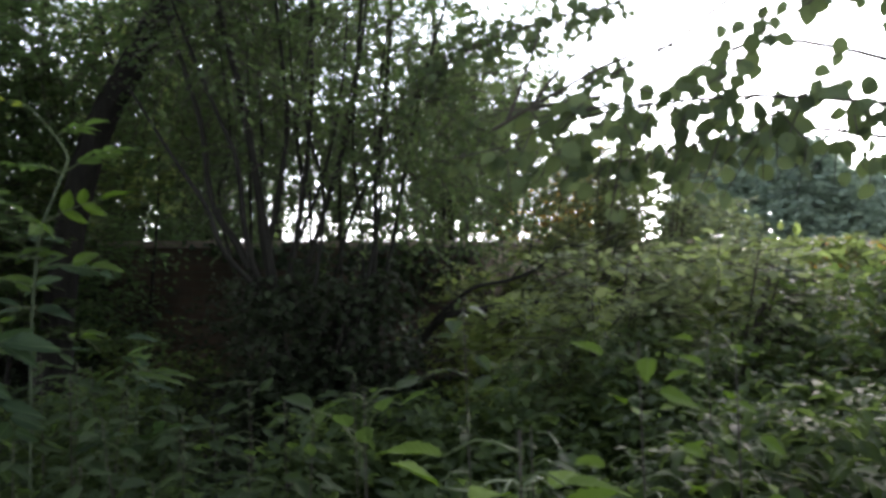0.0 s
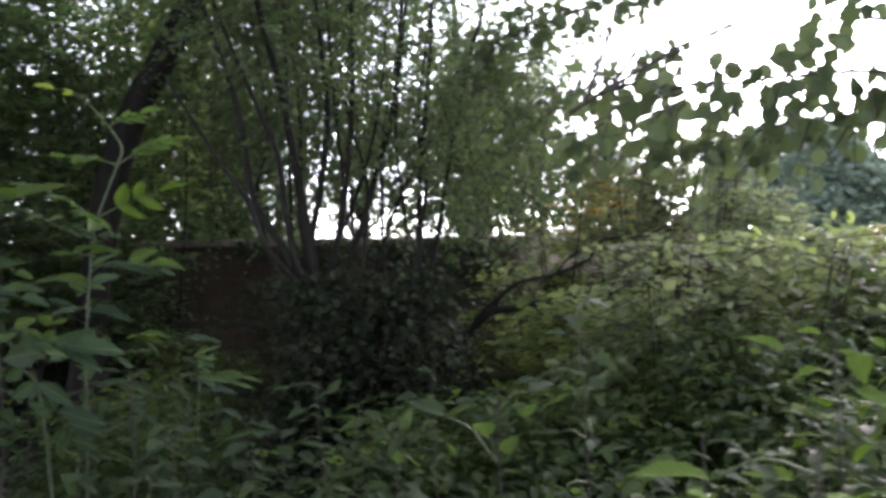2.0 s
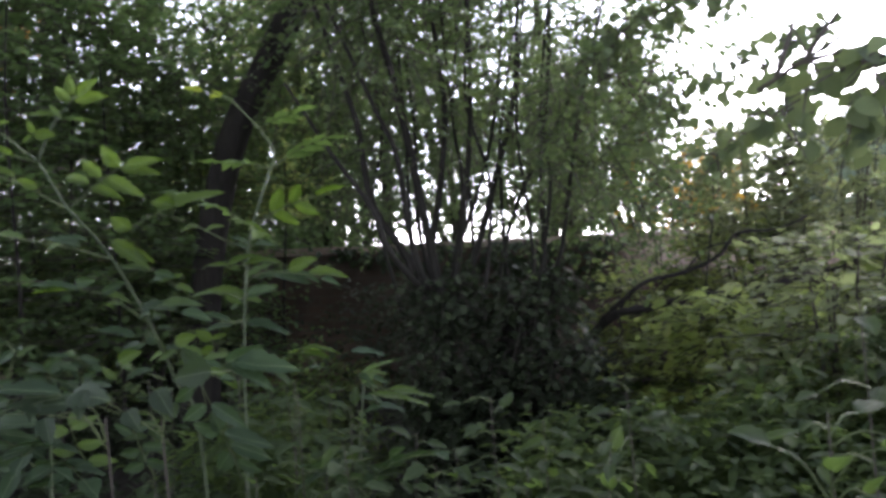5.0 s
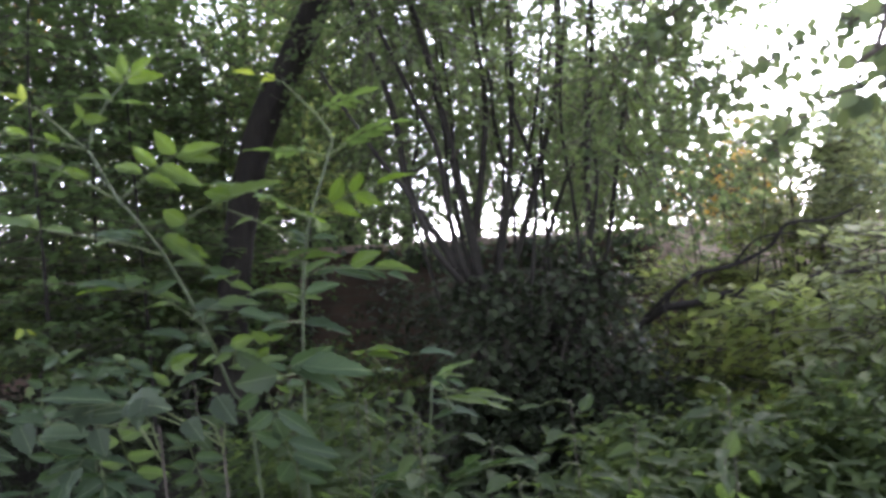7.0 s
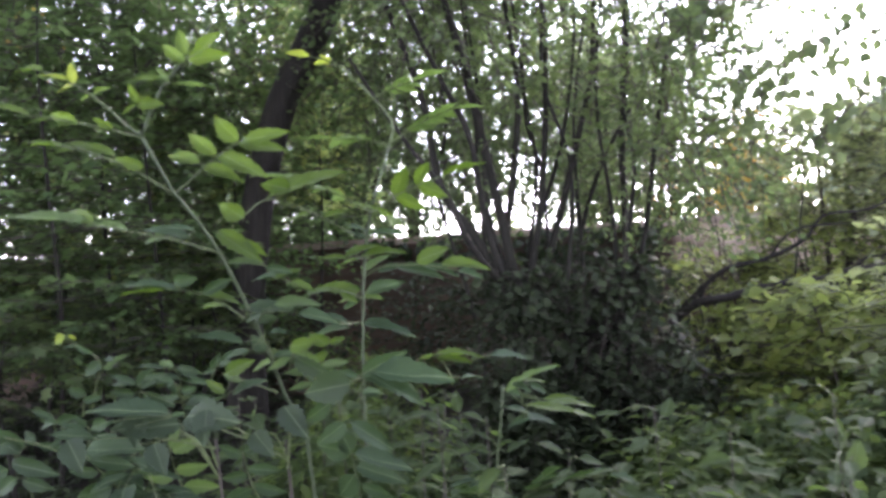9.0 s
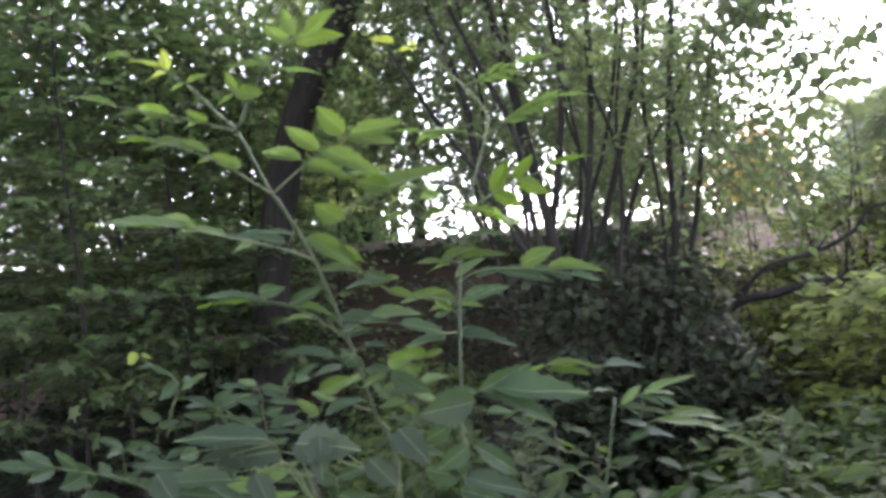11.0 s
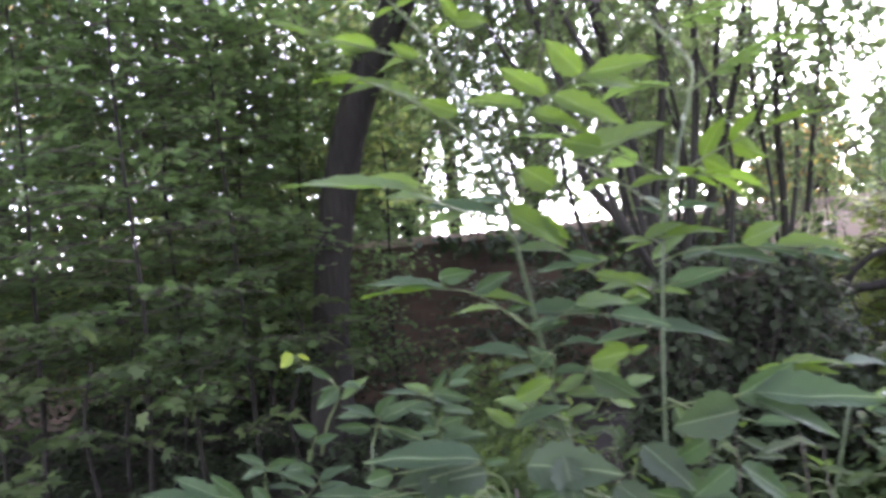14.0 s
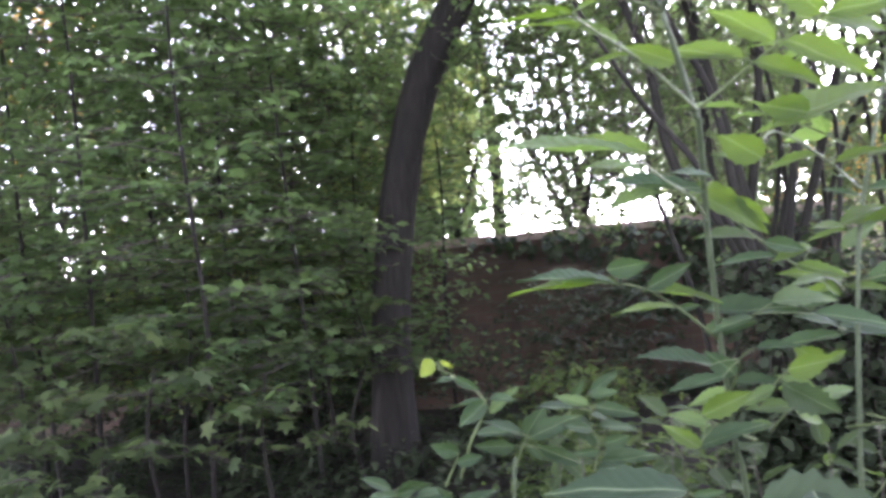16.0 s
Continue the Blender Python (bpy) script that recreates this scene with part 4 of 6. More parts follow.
def compound_leaf(plant, rng, p0, p1, size, pairs=3, meshes=None, sag=0.08):
    """A pinnate leaf: a thin stalk from p0 to p1 and leaflets in pairs with one at the end."""
    pairs += 1 if meshes is None else 0
    meshes = meshes or ELDER_SET
    at = np.array(plant.location)
    p0, p1 = np.array(p0) - at, np.array(p1) - at
    span = np.linalg.norm(p1 - p0)
    stalk_end = p0 + (p1 - p0) * max(1 - 0.8 * size / span, 0.45)
    mid = (p0 + stalk_end) / 2 + np.array([0, 0, 0.45 * sag * span])
    line = smooth_path([p0, mid, stalk_end], 12)
    leaf = part("leaf", mesh_of("leaf_stalk", *tube(line, [0.0028, 0.002, 0.0012], 5), M_STALK), plant)
    stations = [(0.34 + 0.63 * k / max(pairs, 1), s) for k in range(pairs) for s in (-1, 1)] + [(1.0, 0)]
    for u, s in stations:
        i = min(int(u * 11), 10)
        p = line[i] + (line[i + 1] - line[i]) * (u * 11 - i)
        d = Vector(line[min(i + 1, 11)] - line[max(i - 1, 0)]).normalized()
        up = Vector((0.1, 0.7, 0.7) if meshes is LIT_SET else (0, 0.06, 1)).normalized()
        side = d.cross(up).normalized()
        up2 = side.cross(d)
        ang = rng.uniform(0.75, 1.1) * s
        ax = d * math.cos(ang) + side * math.sin(ang) - up2 * rng.uniform(-0.08, 0.14) + Vector(rng.normal(0, 0.06, 3))
        nrm = up2 + side * s * 0.12 + Vector(rng.normal(0, 0.16, 3))
        k = 1.3 * size * rng.uniform(0.8, 1.08) * (1.1 if s == 0 else 0.75 + 0.25 * u)
        ob = part("leaflet", meshes[int(rng.integers(len(meshes)))], leaf)
        ob.matrix_basis = blade_pose(Vector(p), ax, nrm, k)
    return leaf


def simple_leaf(plant, rng, p0, p1, size, meshes, up=(0, -0.2, 1)):
    """A single blade on its stalk, from the node p0 with its tip about p1."""
    at = np.array(plant.location)
    p0, p1 = np.array(p0) - at, np.array(p1) - at
    d = p1 - p0
    span = np.linalg.norm(d)
    base = p0 + d * max(1 - size / span, 0.15)
    line = smooth_path([p0, (p0 + base) / 2 + np.array([0, 0, 0.1 * span]), base], 7)
    leaf = part("leaf", mesh_of("leaf_stalk", *tube(line, [0.0016, 0.001], 5), M_STALK), plant)
    ob = part("blade", meshes[int(rng.integers(len(meshes)))], leaf)
    ob.matrix_basis = blade_pose(Vector(base), Vector(d) + Vector(rng.normal(0, 0.03, 3)), Vector(up) + Vector(rng.normal(0, 0.15, 3)), size)


def spray_leaf(plant, rng, meshes, stalk, rows):
    """A leaf on its stalk, blade by blade: base, tip, width for its length, and how far it turns from upright towards level (degrees)."""
    at = np.array(plant.location)
    line = smooth_path(np.array(stalk) - at, 12)
    v, f = tube(line, [0.0026, 0.0018, 0.0011], 5)
    for base, tip, wide, turn, *own in rows:
        b = np.array(base) - at
        near = line[np.argmin(np.linalg.norm(line - b, axis=1))]
        if np.linalg.norm(near - b) > 0.003:
            v2, f2 = tube(smooth_path([near, (near + b) / 2 + np.array((0, 0, 0.002)), b], 4), [0.0012, 0.0009], 4)
            f = f + [tuple(k + len(v) for k in q) for q in f2]
            v = v + v2
    leaf = part("leaf", mesh_of("leaf_stalk", v, f, M_STALK), plant)
    for base, tip, wide, turn, *own in rows:
        kind = own[0] if own else meshes
        me = kind[int(rng.integers(len(kind)))]
        xs = [p.co.x for p in me.vertices]
        d = Vector(tip) - Vector(base)
        a = radians(turn + rng.uniform(-8, 8))
        up = Vector((rng.uniform(-0.12, 0.12), -math.cos(a), math.sin(a)))
        size = d.length / max(p.co.y for p in me.vertices)
        ob = part("leaflet", me, leaf)
        ob.matrix_basis = blade_pose(Vector(base) - plant.location, d, up, size) @ Matrix.Diagonal((wide / (max(xs) - min(xs)) * d.length / size, 1, 1, 1))


def elder_left():
    rng = np.random.default_rng(91)
    at = (-1.5, 2.66, ground_z(-1.5, 2.66))
    t = thing("elder_shrub", at, "young elder with a pale slanting stem and pinnate leaves", "shrub", "elder shrubs")
    stem = [(-1.5, 2.66, at[2] - 0.05), (-1.505, 2.55, 0.978), (-1.531, 2.47, 1.148), (-1.556, 2.38, 1.323), (-1.584, 2.25, 1.502), (-1.606, 2.13, 1.608), (-1.614, 2.11, 1.628), (-1.647, 2.06, 1.733)]
    part("stem", stem_mesh("stem", stem, [0.0052, 0.0046, 0.0042, 0.004, 0.0038, 0.0035, 0.003], M_STEM, at, 40, 8, 0.04, rng), t)
    part("side_shoot", stem_mesh("side_shoot", [(-1.647, 2.06, 1.733), (-1.616, 2.05, 1.788), (-1.583, 2.04, 1.827), (-1.521, 2.02, 1.87), (-1.47, 2.0, 1.917)], [0.0034, 0.002], M_STEM, at, 12, 6), t)
    part("side_shoot", stem_mesh("side_shoot", [(-1.647, 2.06, 1.733), (-1.662, 2.04, 1.751), (-1.695, 2.0, 1.795)], [0.003, 0.0018], M_STEM, at, 10, 6), t)
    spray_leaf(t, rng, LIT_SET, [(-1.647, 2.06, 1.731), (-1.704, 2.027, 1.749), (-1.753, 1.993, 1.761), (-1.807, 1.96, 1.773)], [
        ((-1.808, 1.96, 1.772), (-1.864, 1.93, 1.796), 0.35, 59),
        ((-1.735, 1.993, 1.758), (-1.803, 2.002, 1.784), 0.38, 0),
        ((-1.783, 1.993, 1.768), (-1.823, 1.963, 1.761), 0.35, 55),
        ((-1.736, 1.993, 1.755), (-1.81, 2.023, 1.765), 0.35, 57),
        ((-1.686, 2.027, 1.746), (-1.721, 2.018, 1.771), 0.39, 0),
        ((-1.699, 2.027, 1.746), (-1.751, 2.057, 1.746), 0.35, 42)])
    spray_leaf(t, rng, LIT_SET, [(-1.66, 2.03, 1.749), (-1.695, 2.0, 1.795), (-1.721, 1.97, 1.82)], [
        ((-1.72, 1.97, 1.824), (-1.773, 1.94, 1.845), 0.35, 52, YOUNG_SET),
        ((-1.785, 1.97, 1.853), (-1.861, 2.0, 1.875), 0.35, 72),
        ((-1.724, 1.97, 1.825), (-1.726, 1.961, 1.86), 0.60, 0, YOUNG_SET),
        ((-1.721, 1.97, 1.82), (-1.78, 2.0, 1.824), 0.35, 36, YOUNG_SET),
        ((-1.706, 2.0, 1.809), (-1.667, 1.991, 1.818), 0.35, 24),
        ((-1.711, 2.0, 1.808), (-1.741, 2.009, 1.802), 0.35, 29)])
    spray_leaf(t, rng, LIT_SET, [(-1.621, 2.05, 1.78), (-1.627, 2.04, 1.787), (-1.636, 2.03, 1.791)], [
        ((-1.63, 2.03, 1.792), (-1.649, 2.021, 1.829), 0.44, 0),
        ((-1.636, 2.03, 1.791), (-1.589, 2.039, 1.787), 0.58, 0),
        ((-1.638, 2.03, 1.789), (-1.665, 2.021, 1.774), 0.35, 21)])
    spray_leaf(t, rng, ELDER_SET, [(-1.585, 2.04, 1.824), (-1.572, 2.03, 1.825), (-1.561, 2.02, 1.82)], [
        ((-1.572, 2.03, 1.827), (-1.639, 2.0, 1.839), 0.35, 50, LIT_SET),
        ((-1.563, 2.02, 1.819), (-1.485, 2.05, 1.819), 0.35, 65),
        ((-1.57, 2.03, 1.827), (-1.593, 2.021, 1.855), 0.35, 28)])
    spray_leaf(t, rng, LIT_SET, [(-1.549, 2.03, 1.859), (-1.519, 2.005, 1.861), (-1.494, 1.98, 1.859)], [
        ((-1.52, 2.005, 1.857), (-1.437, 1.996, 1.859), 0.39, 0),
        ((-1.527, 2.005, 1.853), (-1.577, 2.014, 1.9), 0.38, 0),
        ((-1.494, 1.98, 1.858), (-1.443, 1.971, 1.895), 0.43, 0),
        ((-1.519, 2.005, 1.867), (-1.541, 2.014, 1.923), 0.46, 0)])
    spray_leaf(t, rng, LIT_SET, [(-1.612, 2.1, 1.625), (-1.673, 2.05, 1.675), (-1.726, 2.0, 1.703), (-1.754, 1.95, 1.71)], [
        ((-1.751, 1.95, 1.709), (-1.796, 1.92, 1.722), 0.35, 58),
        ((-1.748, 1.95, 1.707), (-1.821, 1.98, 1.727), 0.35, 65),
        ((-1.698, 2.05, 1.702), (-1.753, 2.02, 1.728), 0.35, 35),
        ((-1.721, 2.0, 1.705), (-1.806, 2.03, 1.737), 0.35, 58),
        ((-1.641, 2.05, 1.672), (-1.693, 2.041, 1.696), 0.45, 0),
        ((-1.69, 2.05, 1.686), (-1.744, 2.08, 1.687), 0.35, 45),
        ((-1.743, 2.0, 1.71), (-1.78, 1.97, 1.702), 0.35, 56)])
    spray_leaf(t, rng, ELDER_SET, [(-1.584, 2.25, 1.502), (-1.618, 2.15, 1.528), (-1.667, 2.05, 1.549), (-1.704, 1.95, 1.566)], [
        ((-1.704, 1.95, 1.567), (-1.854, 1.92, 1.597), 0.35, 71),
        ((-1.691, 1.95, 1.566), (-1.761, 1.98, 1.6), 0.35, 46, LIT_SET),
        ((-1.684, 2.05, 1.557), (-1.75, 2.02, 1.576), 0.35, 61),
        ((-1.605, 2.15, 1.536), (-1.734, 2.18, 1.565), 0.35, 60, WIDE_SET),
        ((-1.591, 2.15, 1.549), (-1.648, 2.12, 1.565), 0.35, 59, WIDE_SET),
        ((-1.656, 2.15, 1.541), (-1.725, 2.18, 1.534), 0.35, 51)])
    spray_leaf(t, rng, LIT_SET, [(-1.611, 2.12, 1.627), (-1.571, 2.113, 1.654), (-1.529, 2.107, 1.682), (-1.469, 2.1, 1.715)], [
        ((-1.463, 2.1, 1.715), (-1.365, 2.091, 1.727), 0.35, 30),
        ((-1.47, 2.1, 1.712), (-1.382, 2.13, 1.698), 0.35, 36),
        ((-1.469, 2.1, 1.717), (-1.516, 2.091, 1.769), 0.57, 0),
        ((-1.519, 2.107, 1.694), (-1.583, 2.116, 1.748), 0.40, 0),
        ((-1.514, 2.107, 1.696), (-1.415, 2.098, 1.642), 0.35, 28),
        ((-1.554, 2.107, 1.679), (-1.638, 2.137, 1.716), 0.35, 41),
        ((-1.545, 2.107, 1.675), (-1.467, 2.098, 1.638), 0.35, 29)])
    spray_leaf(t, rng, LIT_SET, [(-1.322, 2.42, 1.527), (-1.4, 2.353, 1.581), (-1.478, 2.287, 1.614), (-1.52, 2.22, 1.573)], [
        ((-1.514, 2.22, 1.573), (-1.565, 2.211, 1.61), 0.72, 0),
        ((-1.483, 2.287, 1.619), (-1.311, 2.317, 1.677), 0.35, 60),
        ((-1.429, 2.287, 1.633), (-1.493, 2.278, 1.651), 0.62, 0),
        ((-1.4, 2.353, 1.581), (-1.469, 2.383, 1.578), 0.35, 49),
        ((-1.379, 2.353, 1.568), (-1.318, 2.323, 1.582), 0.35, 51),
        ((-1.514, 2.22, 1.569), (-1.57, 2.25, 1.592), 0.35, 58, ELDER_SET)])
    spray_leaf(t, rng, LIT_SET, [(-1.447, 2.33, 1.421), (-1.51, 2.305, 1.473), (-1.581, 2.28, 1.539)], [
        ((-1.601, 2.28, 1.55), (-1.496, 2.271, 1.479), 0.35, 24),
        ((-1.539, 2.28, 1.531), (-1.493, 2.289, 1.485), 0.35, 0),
        ((-1.51, 2.305, 1.471), (-1.595, 2.275, 1.49), 0.35, 60, ELDER_SET),
        ((-1.5, 2.305, 1.465), (-1.441, 2.314, 1.447), 0.38, 0, WIDE_SET),
        ((-1.431, 2.33, 1.452), (-1.494, 2.3, 1.444), 0.35, 50),
        ((-1.478, 2.33, 1.442), (-1.559, 2.36, 1.443), 0.35, 66, WIDE_SET),
        ((-1.457, 2.33, 1.429), (-1.393, 2.3, 1.409), 0.35, 50)])
    spray_leaf(t, rng, ELDER_SET, [(-1.556, 2.38, 1.323), (-1.609, 2.353, 1.375), (-1.662, 2.327, 1.413), (-1.704, 2.3, 1.427)], [
        ((-1.709, 2.3, 1.427), (-1.842, 2.27, 1.457), 0.35, 74, WIDE_SET),
        ((-1.703, 2.3, 1.424), (-1.86, 2.33, 1.438), 0.35, 78, LIT_SET),
        ((-1.716, 2.3, 1.447), (-1.658, 2.291, 1.453), 0.55, 0, WIDE_SET),
        ((-1.661, 2.327, 1.414), (-1.591, 2.336, 1.444), 0.37, 0, WIDE_SET),
        ((-1.668, 2.327, 1.41), (-1.563, 2.297, 1.397), 0.35, 64, LIT_SET),
        ((-1.62, 2.353, 1.382), (-1.712, 2.383, 1.387), 0.35, 72)])
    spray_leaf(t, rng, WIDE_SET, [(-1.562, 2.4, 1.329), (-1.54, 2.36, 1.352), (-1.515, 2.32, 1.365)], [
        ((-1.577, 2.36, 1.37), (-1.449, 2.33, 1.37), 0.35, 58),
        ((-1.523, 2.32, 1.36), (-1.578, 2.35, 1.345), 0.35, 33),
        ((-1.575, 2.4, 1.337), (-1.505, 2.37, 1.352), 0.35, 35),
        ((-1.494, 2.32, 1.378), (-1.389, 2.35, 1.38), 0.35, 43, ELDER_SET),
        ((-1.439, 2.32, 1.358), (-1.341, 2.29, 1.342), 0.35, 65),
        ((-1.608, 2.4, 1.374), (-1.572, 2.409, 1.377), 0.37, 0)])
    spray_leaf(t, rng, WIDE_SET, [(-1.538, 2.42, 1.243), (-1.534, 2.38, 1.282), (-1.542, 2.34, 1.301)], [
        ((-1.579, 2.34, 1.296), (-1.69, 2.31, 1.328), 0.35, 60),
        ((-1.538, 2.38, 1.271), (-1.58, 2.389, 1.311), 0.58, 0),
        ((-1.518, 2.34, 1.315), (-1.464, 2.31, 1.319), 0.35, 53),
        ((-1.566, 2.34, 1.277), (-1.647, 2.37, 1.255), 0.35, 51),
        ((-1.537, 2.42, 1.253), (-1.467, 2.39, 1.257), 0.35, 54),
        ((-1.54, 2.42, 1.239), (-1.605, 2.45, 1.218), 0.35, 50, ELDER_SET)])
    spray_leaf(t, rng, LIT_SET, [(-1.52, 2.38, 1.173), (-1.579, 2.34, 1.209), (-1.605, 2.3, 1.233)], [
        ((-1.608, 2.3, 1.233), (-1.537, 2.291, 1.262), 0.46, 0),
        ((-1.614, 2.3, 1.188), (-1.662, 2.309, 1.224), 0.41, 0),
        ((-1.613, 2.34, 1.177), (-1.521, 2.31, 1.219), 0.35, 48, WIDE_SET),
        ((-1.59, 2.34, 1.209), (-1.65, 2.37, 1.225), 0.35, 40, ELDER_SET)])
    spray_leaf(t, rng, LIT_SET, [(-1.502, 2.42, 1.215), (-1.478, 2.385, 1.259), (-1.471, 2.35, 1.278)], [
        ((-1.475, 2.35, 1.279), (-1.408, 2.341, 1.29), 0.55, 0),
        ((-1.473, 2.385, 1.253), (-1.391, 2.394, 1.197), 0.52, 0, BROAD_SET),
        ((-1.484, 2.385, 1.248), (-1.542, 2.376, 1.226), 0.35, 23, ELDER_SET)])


def elder_right():
    rng = np.random.default_rng(92)
    at = (-1.36, 2.52, ground_z(-1.36, 2.52))
    t = thing("elder_shrub", at, "young elder with an upright pale stem and pinnate leaves", "shrub", "elder shrubs")
    stem = [(-1.36, 2.52, at[2] - 0.05), (-1.345, 2.5, 0.9), (-1.335, 2.48, 1.2), (-1.315, 2.47, 1.44), (-1.29, 2.46, 1.57), (-1.235, 2.48, 1.74)]
    part("stem", stem_mesh("stem", stem, [0.0042, 0.0038, 0.0036, 0.0034, 0.0028], M_STEM, at, 34, 8, 0.04, rng), t)
    part("side_shoot", stem_mesh("side_shoot", [(-1.24, 2.48, 1.73), (-1.225, 2.49, 1.79), (-1.27, 2.5, 1.86), (-1.35, 2.5, 1.95)], [0.004, 0.003, 0.0018], M_STALK, at, 12, 6), t)
    c = (-1.29, 2.46, 1.58)
    for p0, p1, size, pairs, sag, ms in (
            (c, (-1.05, 2.48, 1.68), 0.078, 2, 0.08, LIT_SET), (c, (-1.52, 2.45, 1.7), 0.075, 2, 0.08, None), (c, (-1.2, 2.25, 1.56), 0.078, 2, 0.06, LIT_SET),
            ((-1.235, 2.48, 1.74), (-1.03, 2.5, 1.84), 0.07, 3, 0.1, None), ((-1.235, 2.48, 1.74), (-1.42, 2.46, 1.77), 0.065, 2, 0.1, None),
            ((-1.35, 2.5, 1.95), (-1.45, 2.45, 1.98), 0.05, 1, 0.05, YOUNG_SET), ((-1.27, 2.5, 1.86), (-1.12, 2.46, 1.9), 0.06, 2, 0.05, None)):
        compound_leaf(t, rng, p0, p1, size, pairs, ms, sag)
    spray_leaf(t, rng, ELDER_SET, [(-1.325, 2.5, 1.424), (-1.265, 2.467, 1.448), (-1.164, 2.433, 1.445), (-1.083, 2.4, 1.429)], [
        ((-1.083, 2.4, 1.428), (-1.021, 2.37, 1.41), 0.35, 64, WIDE_SET),
        ((-1.182, 2.433, 1.455), (-1.1, 2.442, 1.482), 0.48, 0, LIT_SET),
        ((-1.127, 2.433, 1.443), (-1.008, 2.403, 1.436), 0.35, 50, LIT_SET),
        ((-1.28, 2.467, 1.433), (-1.201, 2.497, 1.452), 0.35, 54, WIDE_SET),
        ((-1.233, 2.467, 1.441), (-1.118, 2.437, 1.425), 0.35, 64, WIDE_SET),
        ((-1.33, 2.5, 1.437), (-1.256, 2.53, 1.479), 0.35, 61),
        ((-1.164, 2.433, 1.443), (-1.081, 2.403, 1.419), 0.35, 65, WIDE_SET)])
    spray_leaf(t, rng, WIDE_SET, [(-1.329, 2.5, 1.379), (-1.311, 2.46, 1.389), (-1.294, 2.42, 1.398)], [
        ((-1.312, 2.46, 1.385), (-1.208, 2.43, 1.414), 0.35, 41),
        ((-1.332, 2.5, 1.401), (-1.379, 2.509, 1.393), 0.36, 0),
        ((-1.332, 2.5, 1.379), (-1.272, 2.47, 1.37), 0.35, 49, ELDER_SET),
        ((-1.337, 2.5, 1.368), (-1.393, 2.53, 1.351), 0.35, 33)])
    spray_leaf(t, rng, LIT_SET, [(-1.315, 2.5, 1.468), (-1.327, 2.465, 1.473), (-1.344, 2.43, 1.478)], [
        ((-1.323, 2.465, 1.475), (-1.207, 2.435, 1.489), 0.35, 62),
        ((-1.353, 2.43, 1.476), (-1.268, 2.46, 1.509), 0.35, 57),
        ((-1.345, 2.43, 1.472), (-1.406, 2.4, 1.482), 0.35, 43),
        ((-1.333, 2.465, 1.467), (-1.394, 2.495, 1.458), 0.35, 56)])
    spray_leaf(t, rng, LIT_SET, [(-1.332, 2.5, 1.373), (-1.364, 2.46, 1.394), (-1.397, 2.42, 1.404)], [
        ((-1.334, 2.5, 1.392), (-1.436, 2.47, 1.415), 0.35, 35),
        ((-1.342, 2.5, 1.378), (-1.404, 2.53, 1.368), 0.35, 39),
        ((-1.386, 2.42, 1.401), (-1.453, 2.39, 1.398), 0.35, 56, ELDER_SET),
        ((-1.376, 2.46, 1.392), (-1.337, 2.49, 1.362), 0.35, 32)])
    spray_leaf(t, rng, WIDE_SET, [(-1.312, 2.5, 1.498), (-1.299, 2.47, 1.52), (-1.281, 2.44, 1.527)], [
        ((-1.297, 2.47, 1.526), (-1.208, 2.44, 1.533), 0.35, 73),
        ((-1.307, 2.47, 1.519), (-1.362, 2.5, 1.539), 0.35, 55),
        ((-1.303, 2.47, 1.533), (-1.348, 2.44, 1.559), 0.35, 55)])
    spray_leaf(t, rng, WIDE_SET, [(-1.338, 2.52, 1.311), (-1.354, 2.46, 1.316), (-1.37, 2.4, 1.321)], [
        ((-1.343, 2.52, 1.304), (-1.199, 2.49, 1.282), 0.35, 61),
        ((-1.357, 2.46, 1.306), (-1.466, 2.49, 1.294), 0.35, 62),
        ((-1.362, 2.46, 1.32), (-1.43, 2.43, 1.349), 0.35, 55),
        ((-1.336, 2.52, 1.307), (-1.273, 2.55, 1.315), 0.35, 60)])
    spray_leaf(t, rng, WIDE_SET, [(-1.351, 2.5, 1.152), (-1.306, 2.35, 1.196), (-1.271, 2.2, 1.234)], [
        ((-1.259, 2.2, 1.234), (-1.075, 2.17, 1.221), 0.35, 58),
        ((-1.071, 2.2, 1.215), (-1.024, 2.23, 1.211), 0.35, 70),
        ((-1.26, 2.2, 1.226), (-1.14, 2.17, 1.173), 0.35, 55),
        ((-1.275, 2.2, 1.233), (-1.179, 2.209, 1.276), 0.44, 0),
        ((-1.284, 2.2, 1.228), (-1.327, 2.191, 1.243), 0.35, 30),
        ((-1.275, 2.2, 1.228), (-1.241, 2.209, 1.211), 0.35, 22)])
    spray_leaf(t, rng, WIDE_SET, [(-1.337, 2.45, 1.184), (-1.334, 2.3, 1.2), (-1.329, 2.15, 1.221)], [
        ((-1.288, 2.15, 1.223), (-1.386, 2.141, 1.208), 0.75, 0, BROAD_SET),
        ((-1.295, 2.15, 1.144), (-1.211, 2.18, 1.08), 0.35, 44),
        ((-1.305, 2.15, 1.145), (-1.365, 2.141, 1.105), 0.54, 0),
        ((-1.334, 2.15, 1.185), (-1.394, 2.159, 1.149), 0.50, 0),
        ((-1.266, 2.15, 1.204), (-1.222, 2.12, 1.211), 0.35, 37)])


